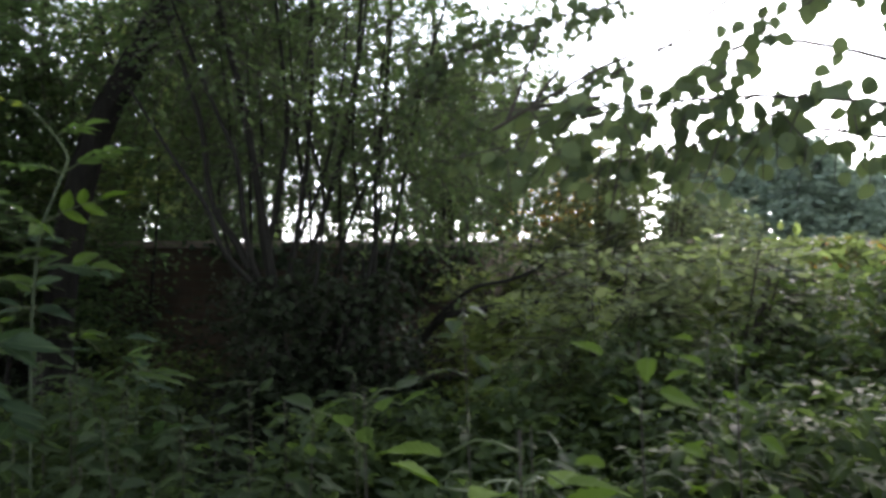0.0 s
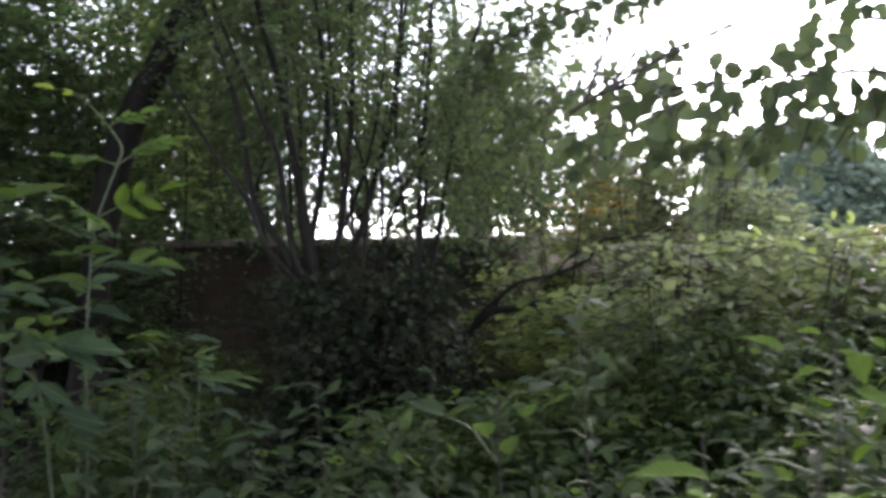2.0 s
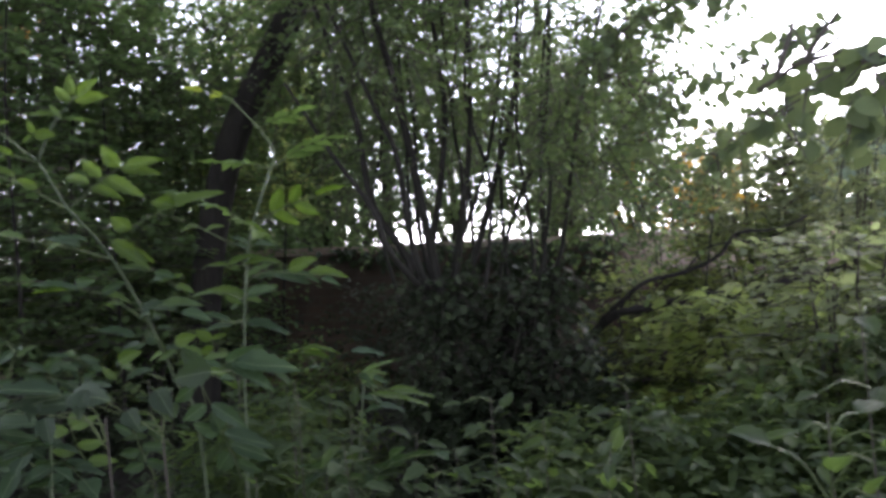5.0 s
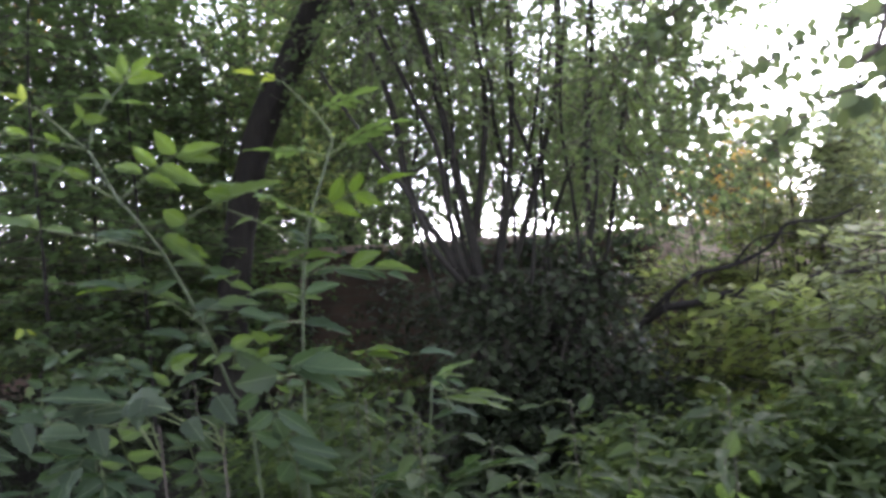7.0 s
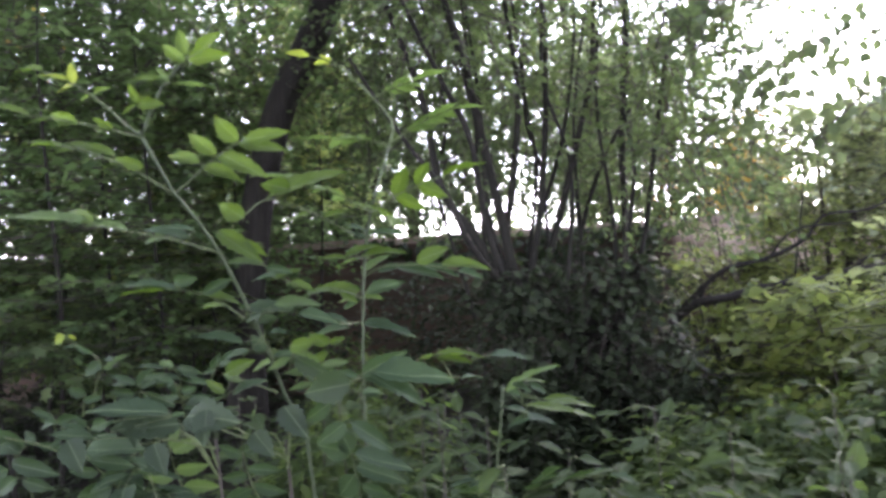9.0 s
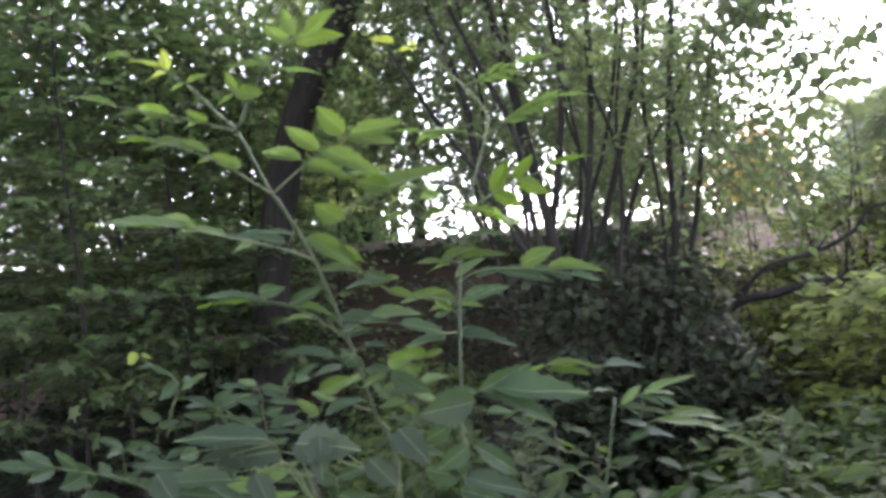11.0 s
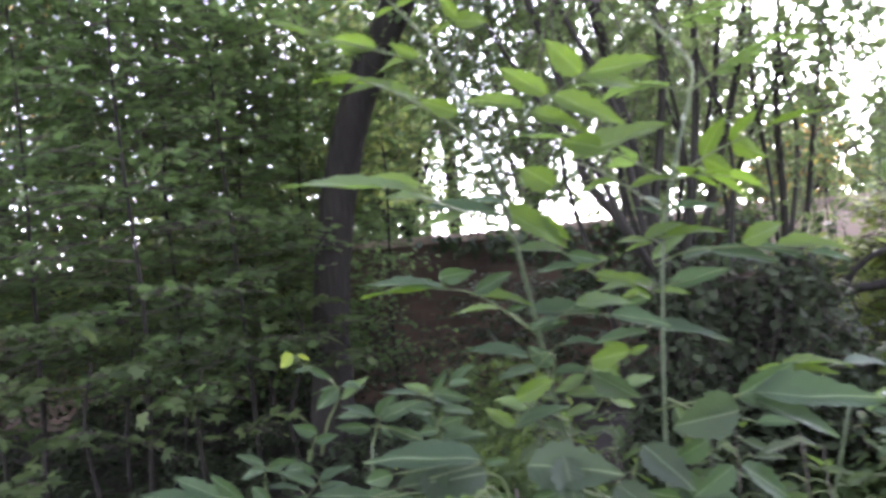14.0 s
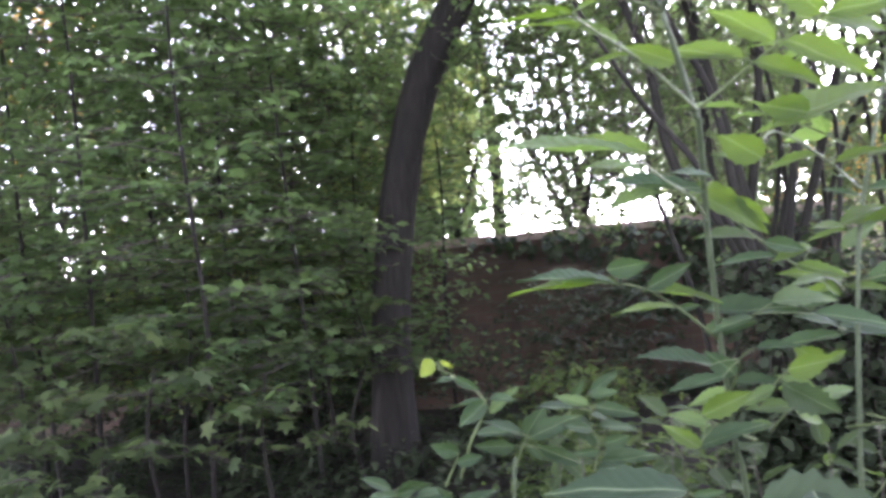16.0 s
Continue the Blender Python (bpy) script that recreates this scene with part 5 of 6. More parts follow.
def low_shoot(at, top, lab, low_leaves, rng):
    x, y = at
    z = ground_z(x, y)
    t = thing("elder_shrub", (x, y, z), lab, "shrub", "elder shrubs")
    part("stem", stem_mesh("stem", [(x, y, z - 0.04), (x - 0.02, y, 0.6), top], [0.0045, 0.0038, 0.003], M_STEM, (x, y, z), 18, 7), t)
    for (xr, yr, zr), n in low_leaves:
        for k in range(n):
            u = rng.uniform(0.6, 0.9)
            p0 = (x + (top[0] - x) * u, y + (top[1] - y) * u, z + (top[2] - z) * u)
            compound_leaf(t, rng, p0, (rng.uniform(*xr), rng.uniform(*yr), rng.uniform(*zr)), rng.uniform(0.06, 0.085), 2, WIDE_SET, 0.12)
    return t


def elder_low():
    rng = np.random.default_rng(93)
    t = low_shoot((-1.93, 2.5), (-1.88, 2.42, 1.16), "low leafy elder shoot with leaflets darkened to look shaded", [(((-2.15, -1.6), (2.0, 2.4), (0.88, 1.04)), 9)], rng)
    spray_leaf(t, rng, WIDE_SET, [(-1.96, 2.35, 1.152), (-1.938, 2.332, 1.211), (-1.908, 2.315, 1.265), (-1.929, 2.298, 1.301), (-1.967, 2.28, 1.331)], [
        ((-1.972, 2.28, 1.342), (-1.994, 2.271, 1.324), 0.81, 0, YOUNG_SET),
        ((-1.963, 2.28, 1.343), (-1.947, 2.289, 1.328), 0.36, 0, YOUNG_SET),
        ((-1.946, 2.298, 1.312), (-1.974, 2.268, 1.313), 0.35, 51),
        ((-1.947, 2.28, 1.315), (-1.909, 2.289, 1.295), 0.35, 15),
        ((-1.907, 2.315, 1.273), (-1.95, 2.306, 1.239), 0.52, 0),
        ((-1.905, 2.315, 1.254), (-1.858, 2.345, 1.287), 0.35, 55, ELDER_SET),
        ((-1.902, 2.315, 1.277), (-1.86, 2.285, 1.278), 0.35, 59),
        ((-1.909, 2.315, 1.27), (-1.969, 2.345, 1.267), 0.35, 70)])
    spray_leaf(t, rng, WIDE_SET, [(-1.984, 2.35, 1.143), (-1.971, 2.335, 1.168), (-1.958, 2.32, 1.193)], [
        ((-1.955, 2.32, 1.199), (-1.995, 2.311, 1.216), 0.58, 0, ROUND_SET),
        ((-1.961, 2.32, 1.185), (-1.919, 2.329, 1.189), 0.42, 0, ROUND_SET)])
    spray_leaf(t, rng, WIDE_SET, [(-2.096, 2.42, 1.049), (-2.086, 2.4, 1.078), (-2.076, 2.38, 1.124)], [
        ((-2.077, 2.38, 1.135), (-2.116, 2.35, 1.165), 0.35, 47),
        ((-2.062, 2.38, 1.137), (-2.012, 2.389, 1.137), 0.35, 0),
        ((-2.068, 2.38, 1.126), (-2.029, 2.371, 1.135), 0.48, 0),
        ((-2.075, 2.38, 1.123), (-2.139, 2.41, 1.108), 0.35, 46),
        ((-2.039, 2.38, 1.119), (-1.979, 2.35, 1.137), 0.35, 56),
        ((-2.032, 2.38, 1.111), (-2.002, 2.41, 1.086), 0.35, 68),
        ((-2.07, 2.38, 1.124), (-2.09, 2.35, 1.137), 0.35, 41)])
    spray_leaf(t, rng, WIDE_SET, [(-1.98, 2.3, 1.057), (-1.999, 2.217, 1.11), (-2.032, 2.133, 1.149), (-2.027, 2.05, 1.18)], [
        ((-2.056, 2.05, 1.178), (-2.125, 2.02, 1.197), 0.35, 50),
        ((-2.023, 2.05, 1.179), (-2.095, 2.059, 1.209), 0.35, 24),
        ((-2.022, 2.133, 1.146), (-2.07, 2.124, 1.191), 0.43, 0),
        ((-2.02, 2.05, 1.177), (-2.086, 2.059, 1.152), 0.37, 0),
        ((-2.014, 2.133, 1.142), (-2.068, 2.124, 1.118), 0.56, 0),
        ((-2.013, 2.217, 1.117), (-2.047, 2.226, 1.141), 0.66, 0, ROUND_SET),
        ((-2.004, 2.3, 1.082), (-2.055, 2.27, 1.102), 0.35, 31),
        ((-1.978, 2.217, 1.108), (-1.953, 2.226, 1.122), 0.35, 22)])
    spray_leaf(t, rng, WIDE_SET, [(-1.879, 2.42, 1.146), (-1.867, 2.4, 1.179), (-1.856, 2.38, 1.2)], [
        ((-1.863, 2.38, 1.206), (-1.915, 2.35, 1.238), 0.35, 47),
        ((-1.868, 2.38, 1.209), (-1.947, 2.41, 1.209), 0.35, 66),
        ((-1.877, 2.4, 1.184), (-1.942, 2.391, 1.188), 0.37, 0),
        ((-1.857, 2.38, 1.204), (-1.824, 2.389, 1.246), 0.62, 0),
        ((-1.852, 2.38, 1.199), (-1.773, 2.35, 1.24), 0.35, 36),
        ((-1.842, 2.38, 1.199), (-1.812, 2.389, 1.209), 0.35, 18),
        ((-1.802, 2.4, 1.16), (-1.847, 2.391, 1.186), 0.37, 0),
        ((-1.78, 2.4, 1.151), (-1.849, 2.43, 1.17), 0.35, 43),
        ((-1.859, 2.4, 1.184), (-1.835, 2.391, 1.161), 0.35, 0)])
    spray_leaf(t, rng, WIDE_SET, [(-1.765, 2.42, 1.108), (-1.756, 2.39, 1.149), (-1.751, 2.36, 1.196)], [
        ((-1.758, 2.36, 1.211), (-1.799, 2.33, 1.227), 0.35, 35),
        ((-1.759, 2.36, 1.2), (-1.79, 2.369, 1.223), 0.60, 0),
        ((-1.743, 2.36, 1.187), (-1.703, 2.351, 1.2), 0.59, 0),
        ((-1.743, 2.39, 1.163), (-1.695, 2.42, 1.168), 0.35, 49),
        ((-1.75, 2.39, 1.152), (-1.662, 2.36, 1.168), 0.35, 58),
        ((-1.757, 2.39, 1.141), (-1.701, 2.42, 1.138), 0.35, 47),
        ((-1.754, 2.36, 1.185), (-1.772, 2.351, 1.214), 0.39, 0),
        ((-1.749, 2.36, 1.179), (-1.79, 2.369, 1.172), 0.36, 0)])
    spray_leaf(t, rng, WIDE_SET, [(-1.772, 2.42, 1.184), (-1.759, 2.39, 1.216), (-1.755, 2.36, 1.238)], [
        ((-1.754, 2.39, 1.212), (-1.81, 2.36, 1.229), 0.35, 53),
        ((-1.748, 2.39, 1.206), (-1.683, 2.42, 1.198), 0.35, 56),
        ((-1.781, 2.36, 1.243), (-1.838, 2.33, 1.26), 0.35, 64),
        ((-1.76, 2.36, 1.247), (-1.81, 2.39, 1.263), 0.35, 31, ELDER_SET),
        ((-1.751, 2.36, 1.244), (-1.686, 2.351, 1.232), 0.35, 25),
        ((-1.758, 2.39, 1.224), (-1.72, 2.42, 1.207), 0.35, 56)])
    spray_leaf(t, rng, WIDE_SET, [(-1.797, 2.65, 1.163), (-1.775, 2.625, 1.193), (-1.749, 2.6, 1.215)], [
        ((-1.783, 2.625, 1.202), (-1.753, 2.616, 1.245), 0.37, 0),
        ((-1.746, 2.6, 1.218), (-1.689, 2.609, 1.255), 0.35, 25),
        ((-1.747, 2.6, 1.213), (-1.696, 2.57, 1.226), 0.35, 41),
        ((-1.774, 2.625, 1.199), (-1.811, 2.634, 1.187), 0.37, 0)])
    spray_leaf(t, rng, WIDE_SET, [(-1.681, 2.25, 1.105), (-1.668, 2.19, 1.152), (-1.662, 2.13, 1.182)], [
        ((-1.663, 2.13, 1.184), (-1.83, 2.1, 1.212), 0.35, 58),
        ((-1.794, 2.13, 1.172), (-1.84, 2.139, 1.157), 0.60, 0),
        ((-1.827, 2.13, 1.141), (-1.908, 2.1, 1.161), 0.35, 47),
        ((-1.862, 2.25, 1.086), (-1.958, 2.259, 1.076), 0.47, 0),
        ((-1.657, 2.13, 1.177), (-1.621, 2.121, 1.186), 0.35, 20)])
    spray_leaf(t, rng, WIDE_SET, [(-2.191, 2.45, 0.913), (-2.131, 2.35, 0.998), (-2.084, 2.25, 1.077)], [
        ((-2.122, 2.25, 1.123), (-2.077, 2.241, 1.086), 0.80, 0, ROUND_SET),
        ((-2.062, 2.25, 1.102), (-2.147, 2.259, 1.141), 0.54, 0, ROUND_SET),
        ((-2.098, 2.25, 1.065), (-1.98, 2.241, 1.036), 0.36, 0),
        ((-2.106, 2.25, 1.053), (-2.203, 2.259, 1.028), 0.50, 0),
        ((-2.145, 2.35, 0.999), (-2.063, 2.341, 0.972), 0.48, 0),
        ((-2.159, 2.35, 1.006), (-2.242, 2.359, 0.952), 0.47, 0)])
    spray_leaf(t, rng, WIDE_SET, [(-1.937, 2.45, 0.905), (-1.924, 2.335, 1.002), (-1.917, 2.22, 1.092)], [
        ((-1.904, 2.22, 1.091), (-1.746, 2.19, 1.105), 0.35, 39),
        ((-1.892, 2.22, 1.072), (-1.788, 2.229, 1.054), 0.35, 30),
        ((-1.944, 2.335, 1.016), (-2.015, 2.326, 1.021), 0.40, 0),
        ((-1.924, 2.335, 1.002), (-1.846, 2.344, 0.99), 0.40, 0),
        ((-1.904, 2.22, 1.085), (-1.962, 2.211, 1.108), 0.38, 0, ROUND_SET),
        ((-1.911, 2.335, 0.982), (-2.017, 2.344, 0.95), 0.46, 0, ROUND_SET),
        ((-1.957, 2.45, 0.934), (-1.858, 2.441, 0.92), 0.43, 0)])
    spray_leaf(t, rng, WIDE_SET, [(-2.08, 2.5, 0.995), (-2.019, 2.425, 1.055), (-1.968, 2.35, 1.106)], [
        ((-1.975, 2.35, 1.099), (-2.031, 2.32, 1.138), 0.35, 44),
        ((-1.968, 2.35, 1.106), (-1.91, 2.38, 1.127), 0.35, 49),
        ((-2.029, 2.425, 1.072), (-2.085, 2.395, 1.093), 0.35, 61),
        ((-1.966, 2.35, 1.092), (-1.922, 2.38, 1.092), 0.35, 54),
        ((-1.974, 2.35, 1.119), (-1.999, 2.341, 1.145), 0.35, 3)])
    spray_leaf(t, rng, ELDER_SET, [(-1.79, 2.45, 0.915), (-1.778, 2.375, 1.005), (-1.751, 2.3, 1.077)], [
        ((-1.745, 2.3, 1.064), (-1.665, 2.291, 1.101), 0.38, 0),
        ((-1.752, 2.3, 1.058), (-1.837, 2.309, 1.065), 0.43, 0),
        ((-1.775, 2.375, 1.005), (-1.69, 2.366, 1.011), 0.41, 0),
        ((-1.779, 2.375, 0.992), (-1.868, 2.384, 0.979), 0.39, 0),
        ((-1.796, 2.45, 0.943), (-1.699, 2.441, 0.935), 0.40, 0),
        ((-1.751, 2.3, 1.074), (-1.725, 2.309, 1.118), 0.48, 0)])
    spray_leaf(t, rng, WIDE_SET, [(-1.624, 2.5, 0.879), (-1.619, 2.425, 0.971), (-1.6, 2.35, 1.045)], [
        ((-1.597, 2.35, 1.045), (-1.528, 2.341, 1.068), 0.39, 0),
        ((-1.603, 2.35, 1.038), (-1.664, 2.359, 1.058), 0.44, 0),
        ((-1.618, 2.425, 0.985), (-1.532, 2.416, 0.978), 0.35, 18),
        ((-1.622, 2.425, 0.974), (-1.694, 2.434, 0.958), 0.44, 0),
        ((-1.607, 2.425, 0.944), (-1.522, 2.416, 0.928), 0.39, 0),
        ((-1.615, 2.425, 0.937), (-1.683, 2.434, 0.91), 0.49, 0)])
    spray_leaf(t, rng, WIDE_SET, [(-1.366, 2.5, 0.871), (-1.351, 2.4, 0.969), (-1.336, 2.3, 1.048)], [
        ((-1.336, 2.3, 1.048), (-1.409, 2.291, 1.066), 0.59, 0),
        ((-1.33, 2.3, 1.042), (-1.199, 2.33, 0.997), 0.35, 49),
        ((-1.35, 2.4, 0.989), (-1.227, 2.37, 0.961), 0.35, 43),
        ((-1.354, 2.4, 0.969), (-1.397, 2.409, 0.915), 0.82, 0),
        ((-1.334, 2.3, 1.048), (-1.356, 2.291, 1.101), 0.79, 0),
        ((-1.339, 2.4, 0.943), (-1.263, 2.409, 0.911), 0.41, 0)])
    spray_leaf(t, rng, ELDER_SET, [(-1.468, 2.5, 1.154), (-1.444, 2.45, 1.203), (-1.421, 2.4, 1.236)], [
        ((-1.421, 2.4, 1.23), (-1.477, 2.391, 1.267), 0.35, 27),
        ((-1.422, 2.4, 1.223), (-1.354, 2.43, 1.229), 0.35, 44),
        ((-1.444, 2.45, 1.203), (-1.518, 2.42, 1.212), 0.35, 40),
        ((-1.441, 2.45, 1.196), (-1.384, 2.48, 1.168), 0.35, 37),
        ((-1.466, 2.5, 1.168), (-1.523, 2.47, 1.162), 0.35, 32)])
    spray_leaf(t, rng, LIT_SET, [(-1.435, 2.5, 1.222), (-1.415, 2.46, 1.255), (-1.4, 2.42, 1.279)], [
        ((-1.404, 2.42, 1.27), (-1.443, 2.411, 1.303), 0.67, 0),
        ((-1.4, 2.42, 1.275), (-1.361, 2.429, 1.285), 0.44, 0),
        ((-1.415, 2.46, 1.248), (-1.463, 2.451, 1.231), 0.47, 0)])
    t = low_shoot((-1.05, 2.62), (-1.0, 2.5, 1.14), "low leafy elder shoot catching the light", [(((-1.2, -0.75), (2.2, 2.5), (0.86, 1.02)), 5)], rng)
    spray_leaf(t, rng, NARROW_SET, [(-0.955, 2.45, 1.102), (-0.957, 2.385, 1.144), (-0.968, 2.32, 1.179)], [
        ((-0.968, 2.32, 1.177), (-0.875, 2.29, 1.229), 0.35, 69, ELDER_SET),
        ((-0.957, 2.32, 1.182), (-0.896, 2.35, 1.179), 0.26, 53),
        ((-0.974, 2.32, 1.178), (-0.931, 2.29, 1.165), 0.35, 42, WIDE_SET),
        ((-0.936, 2.32, 1.173), (-0.895, 2.329, 1.152), 0.35, 27, WIDE_SET),
        ((-0.99, 2.45, 1.134), (-0.942, 2.42, 1.132), 0.35, 63, WIDE_SET),
        ((-0.992, 2.45, 1.136), (-0.941, 2.459, 1.174), 0.36, 0, ELDER_SET),
        ((-0.91, 2.385, 1.128), (-0.831, 2.355, 1.138), 0.26, 69),
        ((-0.9, 2.385, 1.119), (-0.788, 2.415, 1.108), 0.26, 66)])
    spray_leaf(t, rng, NARROW_SET, [(-0.951, 2.45, 1.073), (-0.947, 2.385, 1.108), (-0.943, 2.32, 1.128)], [
        ((-0.948, 2.32, 1.13), (-0.845, 2.29, 1.126), 0.26, 78),
        ((-0.93, 2.32, 1.122), (-0.793, 2.35, 1.1), 0.26, 78),
        ((-0.942, 2.45, 1.084), (-0.997, 2.42, 1.112), 0.35, 61, WIDE_SET),
        ((-0.958, 2.45, 1.073), (-0.874, 2.48, 1.054), 0.35, 65, WIDE_SET),
        ((-0.937, 2.45, 1.077), (-0.991, 2.42, 1.061), 0.35, 32, WIDE_SET)])
    spray_leaf(t, rng, NARROW_SET, [(-1.124, 2.5, 1.169), (-1.133, 2.45, 1.208), (-1.146, 2.4, 1.237)], [
        ((-1.149, 2.4, 1.239), (-1.036, 2.37, 1.244), 0.35, 73, LIT_SET),
        ((-1.024, 2.45, 1.222), (-0.925, 2.48, 1.212), 0.35, 72, WIDE_SET),
        ((-1.144, 2.4, 1.232), (-1.061, 2.37, 1.224), 0.35, 70, LIT_SET),
        ((-1.149, 2.4, 1.24), (-1.187, 2.409, 1.231), 0.26, 18)])


elder_left()
elder_right()
elder_low()


def broad_seedlings():
    rng = np.random.default_rng(94)
    blades_at = [((-1.739, 2.16, 1.175), (-1.725, 2.11, 1.12)),
              ((-1.659, 2.17, 1.152), (-1.787, 2.12, 1.156)),
              ((-1.547, 2.05, 1.203), (-1.536, 2.0, 1.145)),
              ((-1.597, 2.07, 1.188), (-1.474, 2.02, 1.188)),
              ((-1.683, 2.1, 1.131), (-1.639, 2.05, 1.081)),
              ((-1.429, 2.15, 1.183), (-1.368, 2.1, 1.131)),
              ((-1.476, 2.1, 1.144), (-1.422, 2.05, 1.111)),
              ((-1.864, 2.1, 1.144), (-1.803, 2.05, 1.092))]
    for (x, y), picks in (((-1.62, 2.3), (0, 1, 4, 7)), ((-1.45, 2.26), (2, 3, 5, 6))):
        z = ground_z(x, y)
        t = thing("broad_leaved_seedling", (x, y, z), "low seedling with broad toothed green leaves", "seedling", "broad-leaved seedlings")
        part("stem", stem_mesh("stem", [(x, y, z - 0.04), (x + 0.01, y - 0.02, 0.6), (x, y - 0.05, 1.1)], [0.005, 0.004, 0.003], M_TWIG, (x, y, z), 14, 6), t)
        for k in picks:
            base, tip = blades_at[k]
            spray_leaf(t, rng, BROAD_SET, [(x, y - 0.05, 1.02 + 0.02 * (k % 4)), ((x + base[0]) / 2, (y + base[1]) / 2, 1.12), base], [(base, tip, 0.62, 52)])


broad_seedlings()


def near_weeds():
    """Tall leafy weeds close to the path."""
    rng = np.random.default_rng(95)
    for (x, y), h, n in (((0.28, 1.25), 1.34, 12), ((0.12, 1.3), 1.2, 12), ((0.52, 1.5), 1.3, 12), ((0.02, 1.75), 1.36, 8), ((-0.3, 2.35), 1.12, 10), ((0.6, 1.9), 1.3, 12), ((-0.65, 2.5), 1.08, 9)):
        z = ground_z(x, y)
        t = thing("tall_weed", (x, y, z), "tall soft-leaved weed with bright green leaves", "weed", "tall weeds near the path")
        part("stem", stem_mesh("stem", [(x, y, z - 0.04), (x + 0.02, y, h * 0.5), (x, y, h)], [0.0026, 0.002, 0.0012], M_TWIG, (x, y, z), 14, 6), t)
        for k in range(2 * n):
            u = h * (0.5 + 0.5 * (k + 0.5) / (2 * n))
            a = 2.4 * k + rng.uniform(-0.4, 0.4)
            p0 = (x + 0.01, y, u)
            r = rng.uniform(0.09, 0.15)
            if x == 0.02 and k == n:
                simple_leaf(t, rng, (0.02, 1.75, 1.38), (0.045, 1.66, 1.345), 0.055, PALE_SET, (0.5, -0.8, 0.6))
            simple_leaf(t, rng, p0, (x + r * math.cos(a), y + r * math.sin(a), u - rng.uniform(-0.03, 0.04)), rng.uniform(0.045, 0.07), NETTLE_SET if x > 0.2 else WEED_SET)
    for (x, y), h, lab, meshes, tips in (
            ((0.06, 0.82), 1.3, "broad-leaved weed with fresh yellow-green leaves", NETTLE_SET,
             [(-0.06, 0.76, 1.29), (0.02, 0.7, 1.27), (0.12, 0.72, 1.27), (0.17, 0.8, 1.25), (-0.08, 0.86, 1.26), (0.14, 0.9, 1.22), (0.05, 0.68, 1.23), (-0.04, 0.7, 1.24), (0.17, 0.73, 1.24)]),
            ((-0.16, 1.42), 1.24, "broad-leaved weed with dull green leaves", WEED_SET,
             [(-0.28, 1.36, 1.25), (-0.2, 1.3, 1.23), (-0.1, 1.31, 1.25), (-0.03, 1.38, 1.23), (-0.26, 1.46, 1.21), (-0.06, 1.5, 1.25), (-0.14, 1.28, 1.19)])):
        z = ground_z(x, y)
        t = thing("tall_weed", (x, y, z), lab, "weed", "tall weeds near the path")
        part("stem", stem_mesh("stem", [(x, y, z - 0.04), (x + 0.01, y, h * 0.5), (x, y, h)], [0.003, 0.0022, 0.0012], M_TWIG, (x, y, z), 14, 6), t)
        for p1 in tips:
            simple_leaf(t, rng, (x, y, h - rng.uniform(0.0, 0.12)), p1, rng.uniform(0.05, 0.08), meshes)


near_weeds()


def bank_weeds():
    """Leafy stems on the bank between the shrubs, with level pointed leaves."""
    rng = np.random.default_rng(97)
    for x, y, h in ((-1.22, 2.52, 1.14), (-1.12, 2.32, 1.13), (-1.04, 2.48, 1.06), (-0.95, 2.28, 1.02),
                    (-0.88, 2.46, 0.99), (-0.78, 2.26, 0.95), (-0.7, 2.42, 0.95), (-0.58, 2.2, 0.98), (-0.5, 2.4, 1.04), (-0.4, 2.14, 1.06), (-1.2, 2.14, 0.98), (-1.0, 2.1, 0.92), (-0.76, 2.05, 0.9),
                    (-1.75, 2.75, 1.12), (-1.6, 2.95, 1.1), (-1.46, 2.8, 1.12), (-1.34, 3.0, 1.05), (-1.22, 2.78, 1.08), (-1.85, 3.05, 1.05), (-1.5, 3.2, 1.02), (-1.16, 3.15, 0.95)):
        z = ground_z(x, y)
        t = thing("bank_weed", (x, y, z), "leafy weed with level pointed dull green leaves", "weed", "weeds on the bank")
        lx, ly = rng.uniform(-0.05, 0.05, 2)
        part("stem", stem_mesh("stem", [(x, y, z - 0.04), (x + lx * 0.3, y + ly * 0.3, h * 0.6), (x + lx, y + ly, h)], [0.003, 0.0024, 0.0012], M_TWIG, (x, y, z), 12, 6), t)
        for k in range(26):
            u = 0.42 + 0.58 * (k + 0.5) / 26
            a = 2.4 * k + rng.uniform(-0.5, 0.5)
            w = rng.uniform(0.07, 0.17) * (1.25 - 0.6 * u)
            p0 = (x + lx * u, y + ly * u, z + (h - z) * u)
            simple_leaf(t, rng, p0, (p0[0] + w * math.cos(a), p0[1] + w * math.sin(a), p0[2] + rng.uniform(-0.03, 0.03)), rng.uniform(0.05, 0.085), WEED_SET)


bank_weeds()


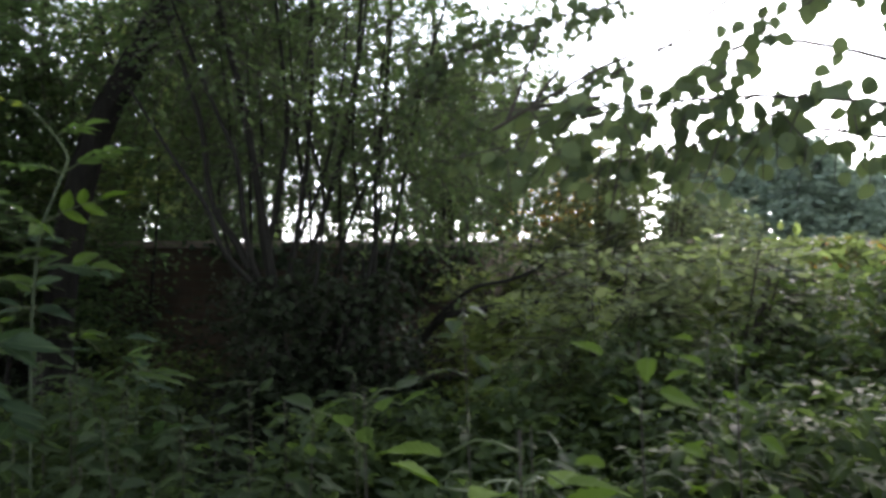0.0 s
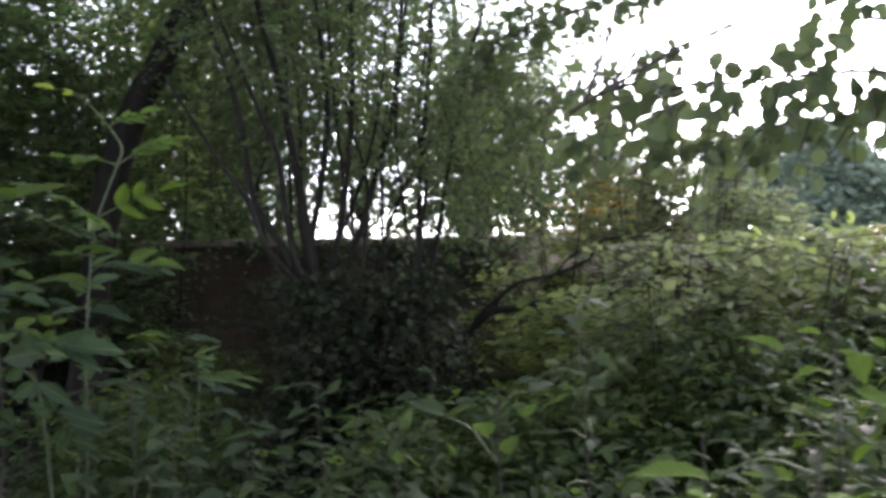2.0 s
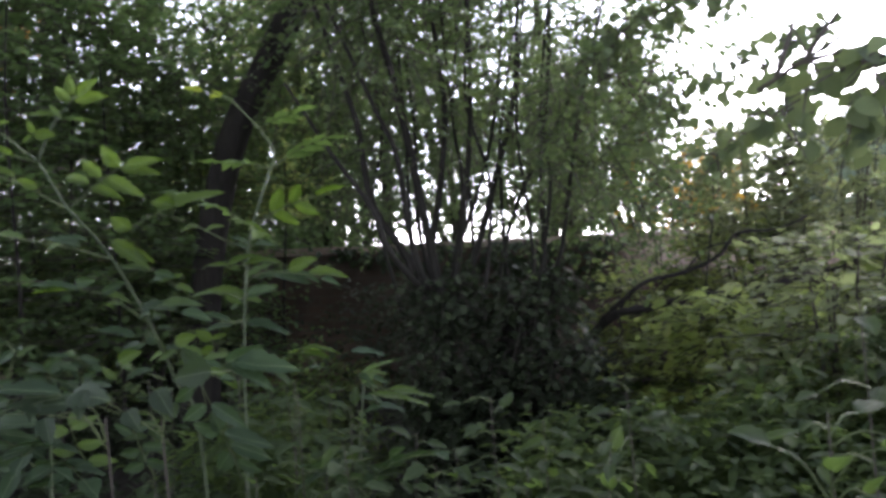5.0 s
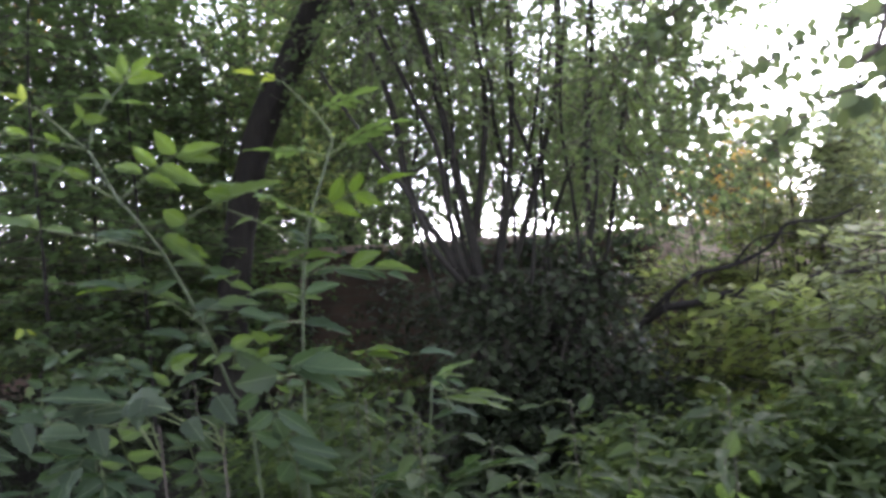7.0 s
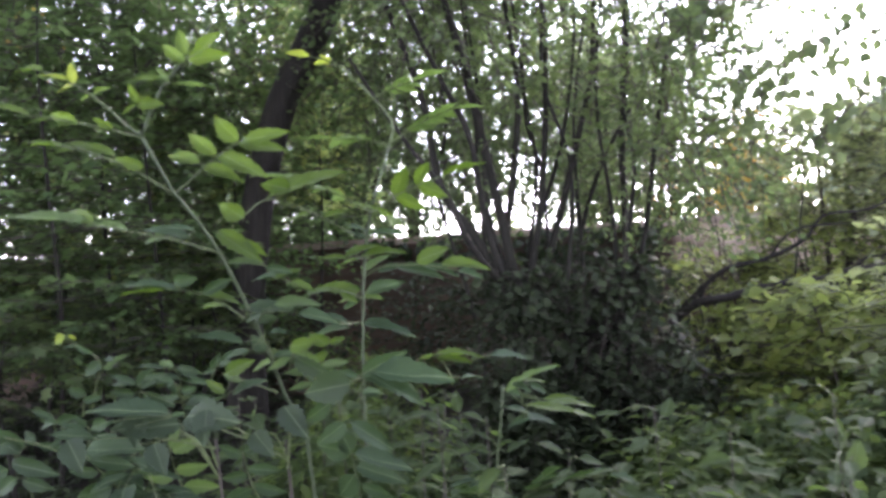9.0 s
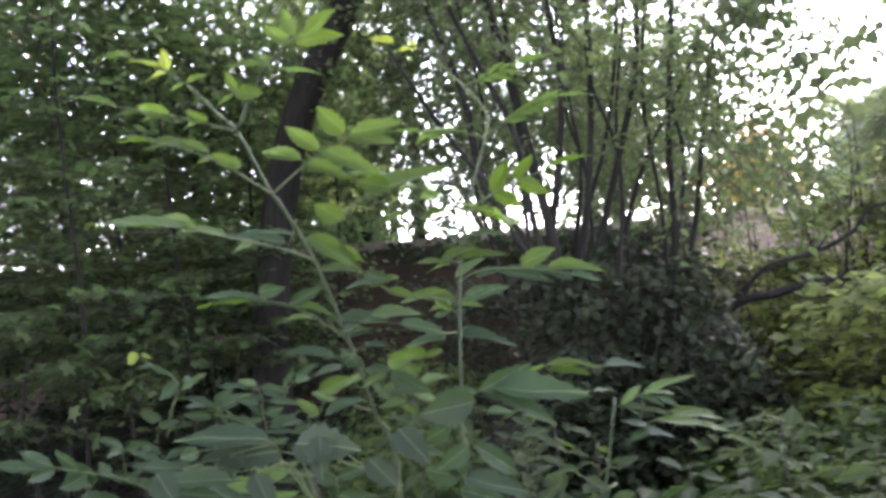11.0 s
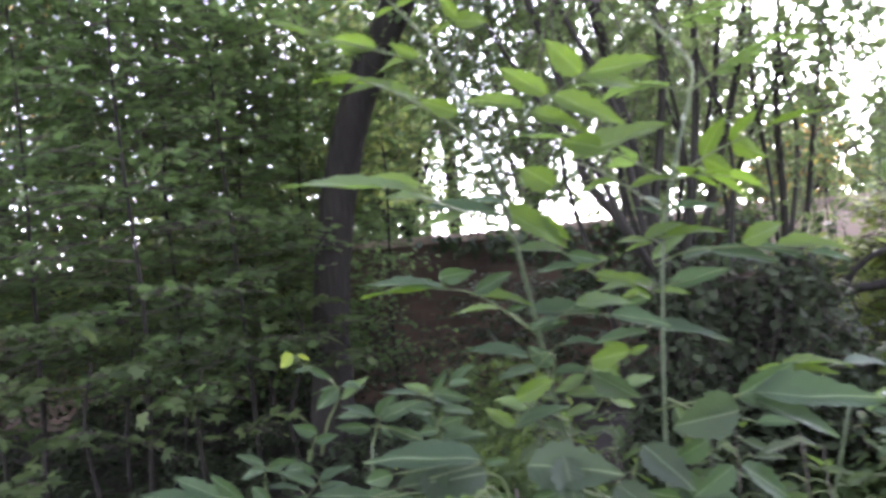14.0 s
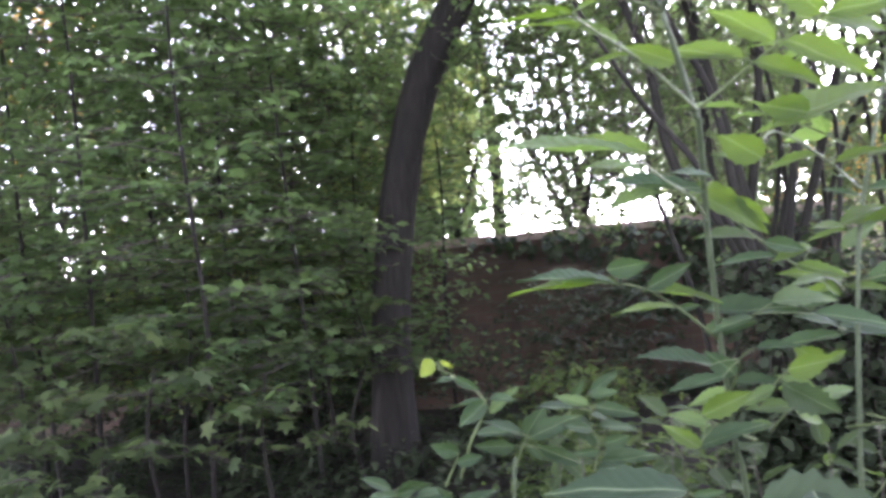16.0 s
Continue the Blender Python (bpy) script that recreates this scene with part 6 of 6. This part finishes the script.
def hazel_branch():
    """An overhanging hazel whose outer boughs hang against the sky."""
    rng = np.random.default_rng(96)
    at = (2.3, 2.9, ground_z(2.3, 2.9))
    t = thing("hazel_tree", at, "hazel with overhanging boughs and large oval leaves", "tree")
    part("trunk", stem_mesh("trunk", [(2.3, 2.9, at[2] - 0.1), (2.3, 2.9, 1.2), (2.2, 2.85, 2.4), (2.0, 2.8, 3.4)], [0.08, 0.06, 0.045, 0.02], M_BARK, at, 18, 9, 0.06, rng), t)
    boughs = [[(2.28, 2.88, 1.7), (1.8, 2.7, 1.95), (1.36, 2.6, 1.98), (0.95, 2.6, 2.0), (0.5, 2.6, 1.95), (0.2, 2.6, 1.86)],
              [(2.25, 2.87, 1.8), (1.7, 2.65, 2.2), (1.3, 2.6, 2.35), (1.06, 2.6, 2.22), (0.88, 2.6, 2.05)],
              [(2.28, 2.88, 1.6), (1.7, 2.8, 1.85), (1.2, 2.75, 1.92), (0.8, 2.7, 1.85), (0.5, 2.7, 1.78)],
              [(2.25, 2.87, 2.2), (1.6, 3.6, 2.8), (1.1, 4.0, 2.55), (0.8, 4.1, 2.42), (0.34, 4.1, 2.24), (0.1, 4.1, 2.0)],
              [(2.2, 2.85, 2.4), (1.5, 3.7, 3.0), (0.9, 4.2, 2.85), (0.6, 4.2, 2.78), (0.25, 4.2, 2.66), (0.0, 4.2, 2.55), (-0.15, 4.2, 2.4)],
              [(2.27, 2.87, 2.0), (1.5, 3.7, 2.5), (1.0, 4.1, 2.26), (0.6, 4.1, 2.06), (0.35, 4.1, 1.85)]]
    bare = [[(0.95, 2.75, 2.2), (0.8, 2.6, 2.18), (0.54, 2.6, 2.12), (0.3, 2.6, 1.99), (0.13, 2.6, 1.89)],
            [(0.62, 2.58, 2.02), (0.4, 2.6, 1.99), (0.25, 2.6, 1.96)], [(0.48, 2.62, 2.22), (0.36, 2.6, 2.1), (0.26, 2.6, 1.97)],
            [(0.78, 2.62, 1.97), (0.55, 2.62, 1.98), (0.35, 2.6, 1.93)], [(0.3, 2.66, 2.25), (0.24, 2.62, 2.08), (0.18, 2.6, 1.92)]]
    for pts in bare:
        part("bough", stem_mesh("bough", pts, [0.003, 0.005, 0.008], M_TWIG, at, 16, 6), t)
    for pts in boughs:
        part("bough", stem_mesh("bough", pts, [0.014, 0.008, 0.005, 0.002], M_TWIG, at, 20, 6), t)
    starts, d = [], []
    for pts in boughs:
        line = smooth_path(pts, 40)
        for i in range(12, 40):
            if pts[0][2] >= 2.0 and line[i][0] > 0.95:
                continue
            for k in range((3, 1, 2, 3, 4, 2)[boughs.index(pts)]):
                starts.append(line[i] + rng.normal(0, 0.03, 3))
                d.append((rng.uniform(-1, 0.3), rng.normal(0, 0.7), rng.uniform(-0.8, 0.6)))
    starts = np.array(starts) - np.array(at)
    _, _, tv, tq = sprays(rng, starts, np.array(d), 0.2, 4, 0.06, 0.7, 1.2, 0.3, 0.9, True)
    per = 2
    p = np.repeat(starts, per, 0)
    p = p + np.repeat(unit(np.array(d)), per, 0) * rng.uniform(0.02, 0.17, (len(p), 1)) + rng.normal(0, 0.02, p.shape)
    p[:, 2] -= 0.02
    axis = np.column_stack([rng.normal(0, 0.7, len(p)), rng.normal(0, 0.2, len(p)), -rng.uniform(0.1, 1.2, len(p))])
    up = np.column_stack([rng.normal(0, 0.3, len(p)), np.full(len(p), -1.0), rng.normal(0.15, 0.35, len(p))])
    ln = np.where(p[:, 1] > 0.6, 0.058, 0.068) * rng.uniform(0.7, 1.15, len(p))
    lv, lq = ovals(p, axis, up, ln, ln * rng.uniform(0.7, 0.86, len(p)))
    part("crown", quads_mesh("crown", lv, lq, M_HAZEL), t, "large oval leaves hanging from the boughs", "stuff")
    part("twigwork", quads_mesh("twigwork", tv, tq, M_TWIG), t, "thin drooping twigs", "stuff")


hazel_branch()
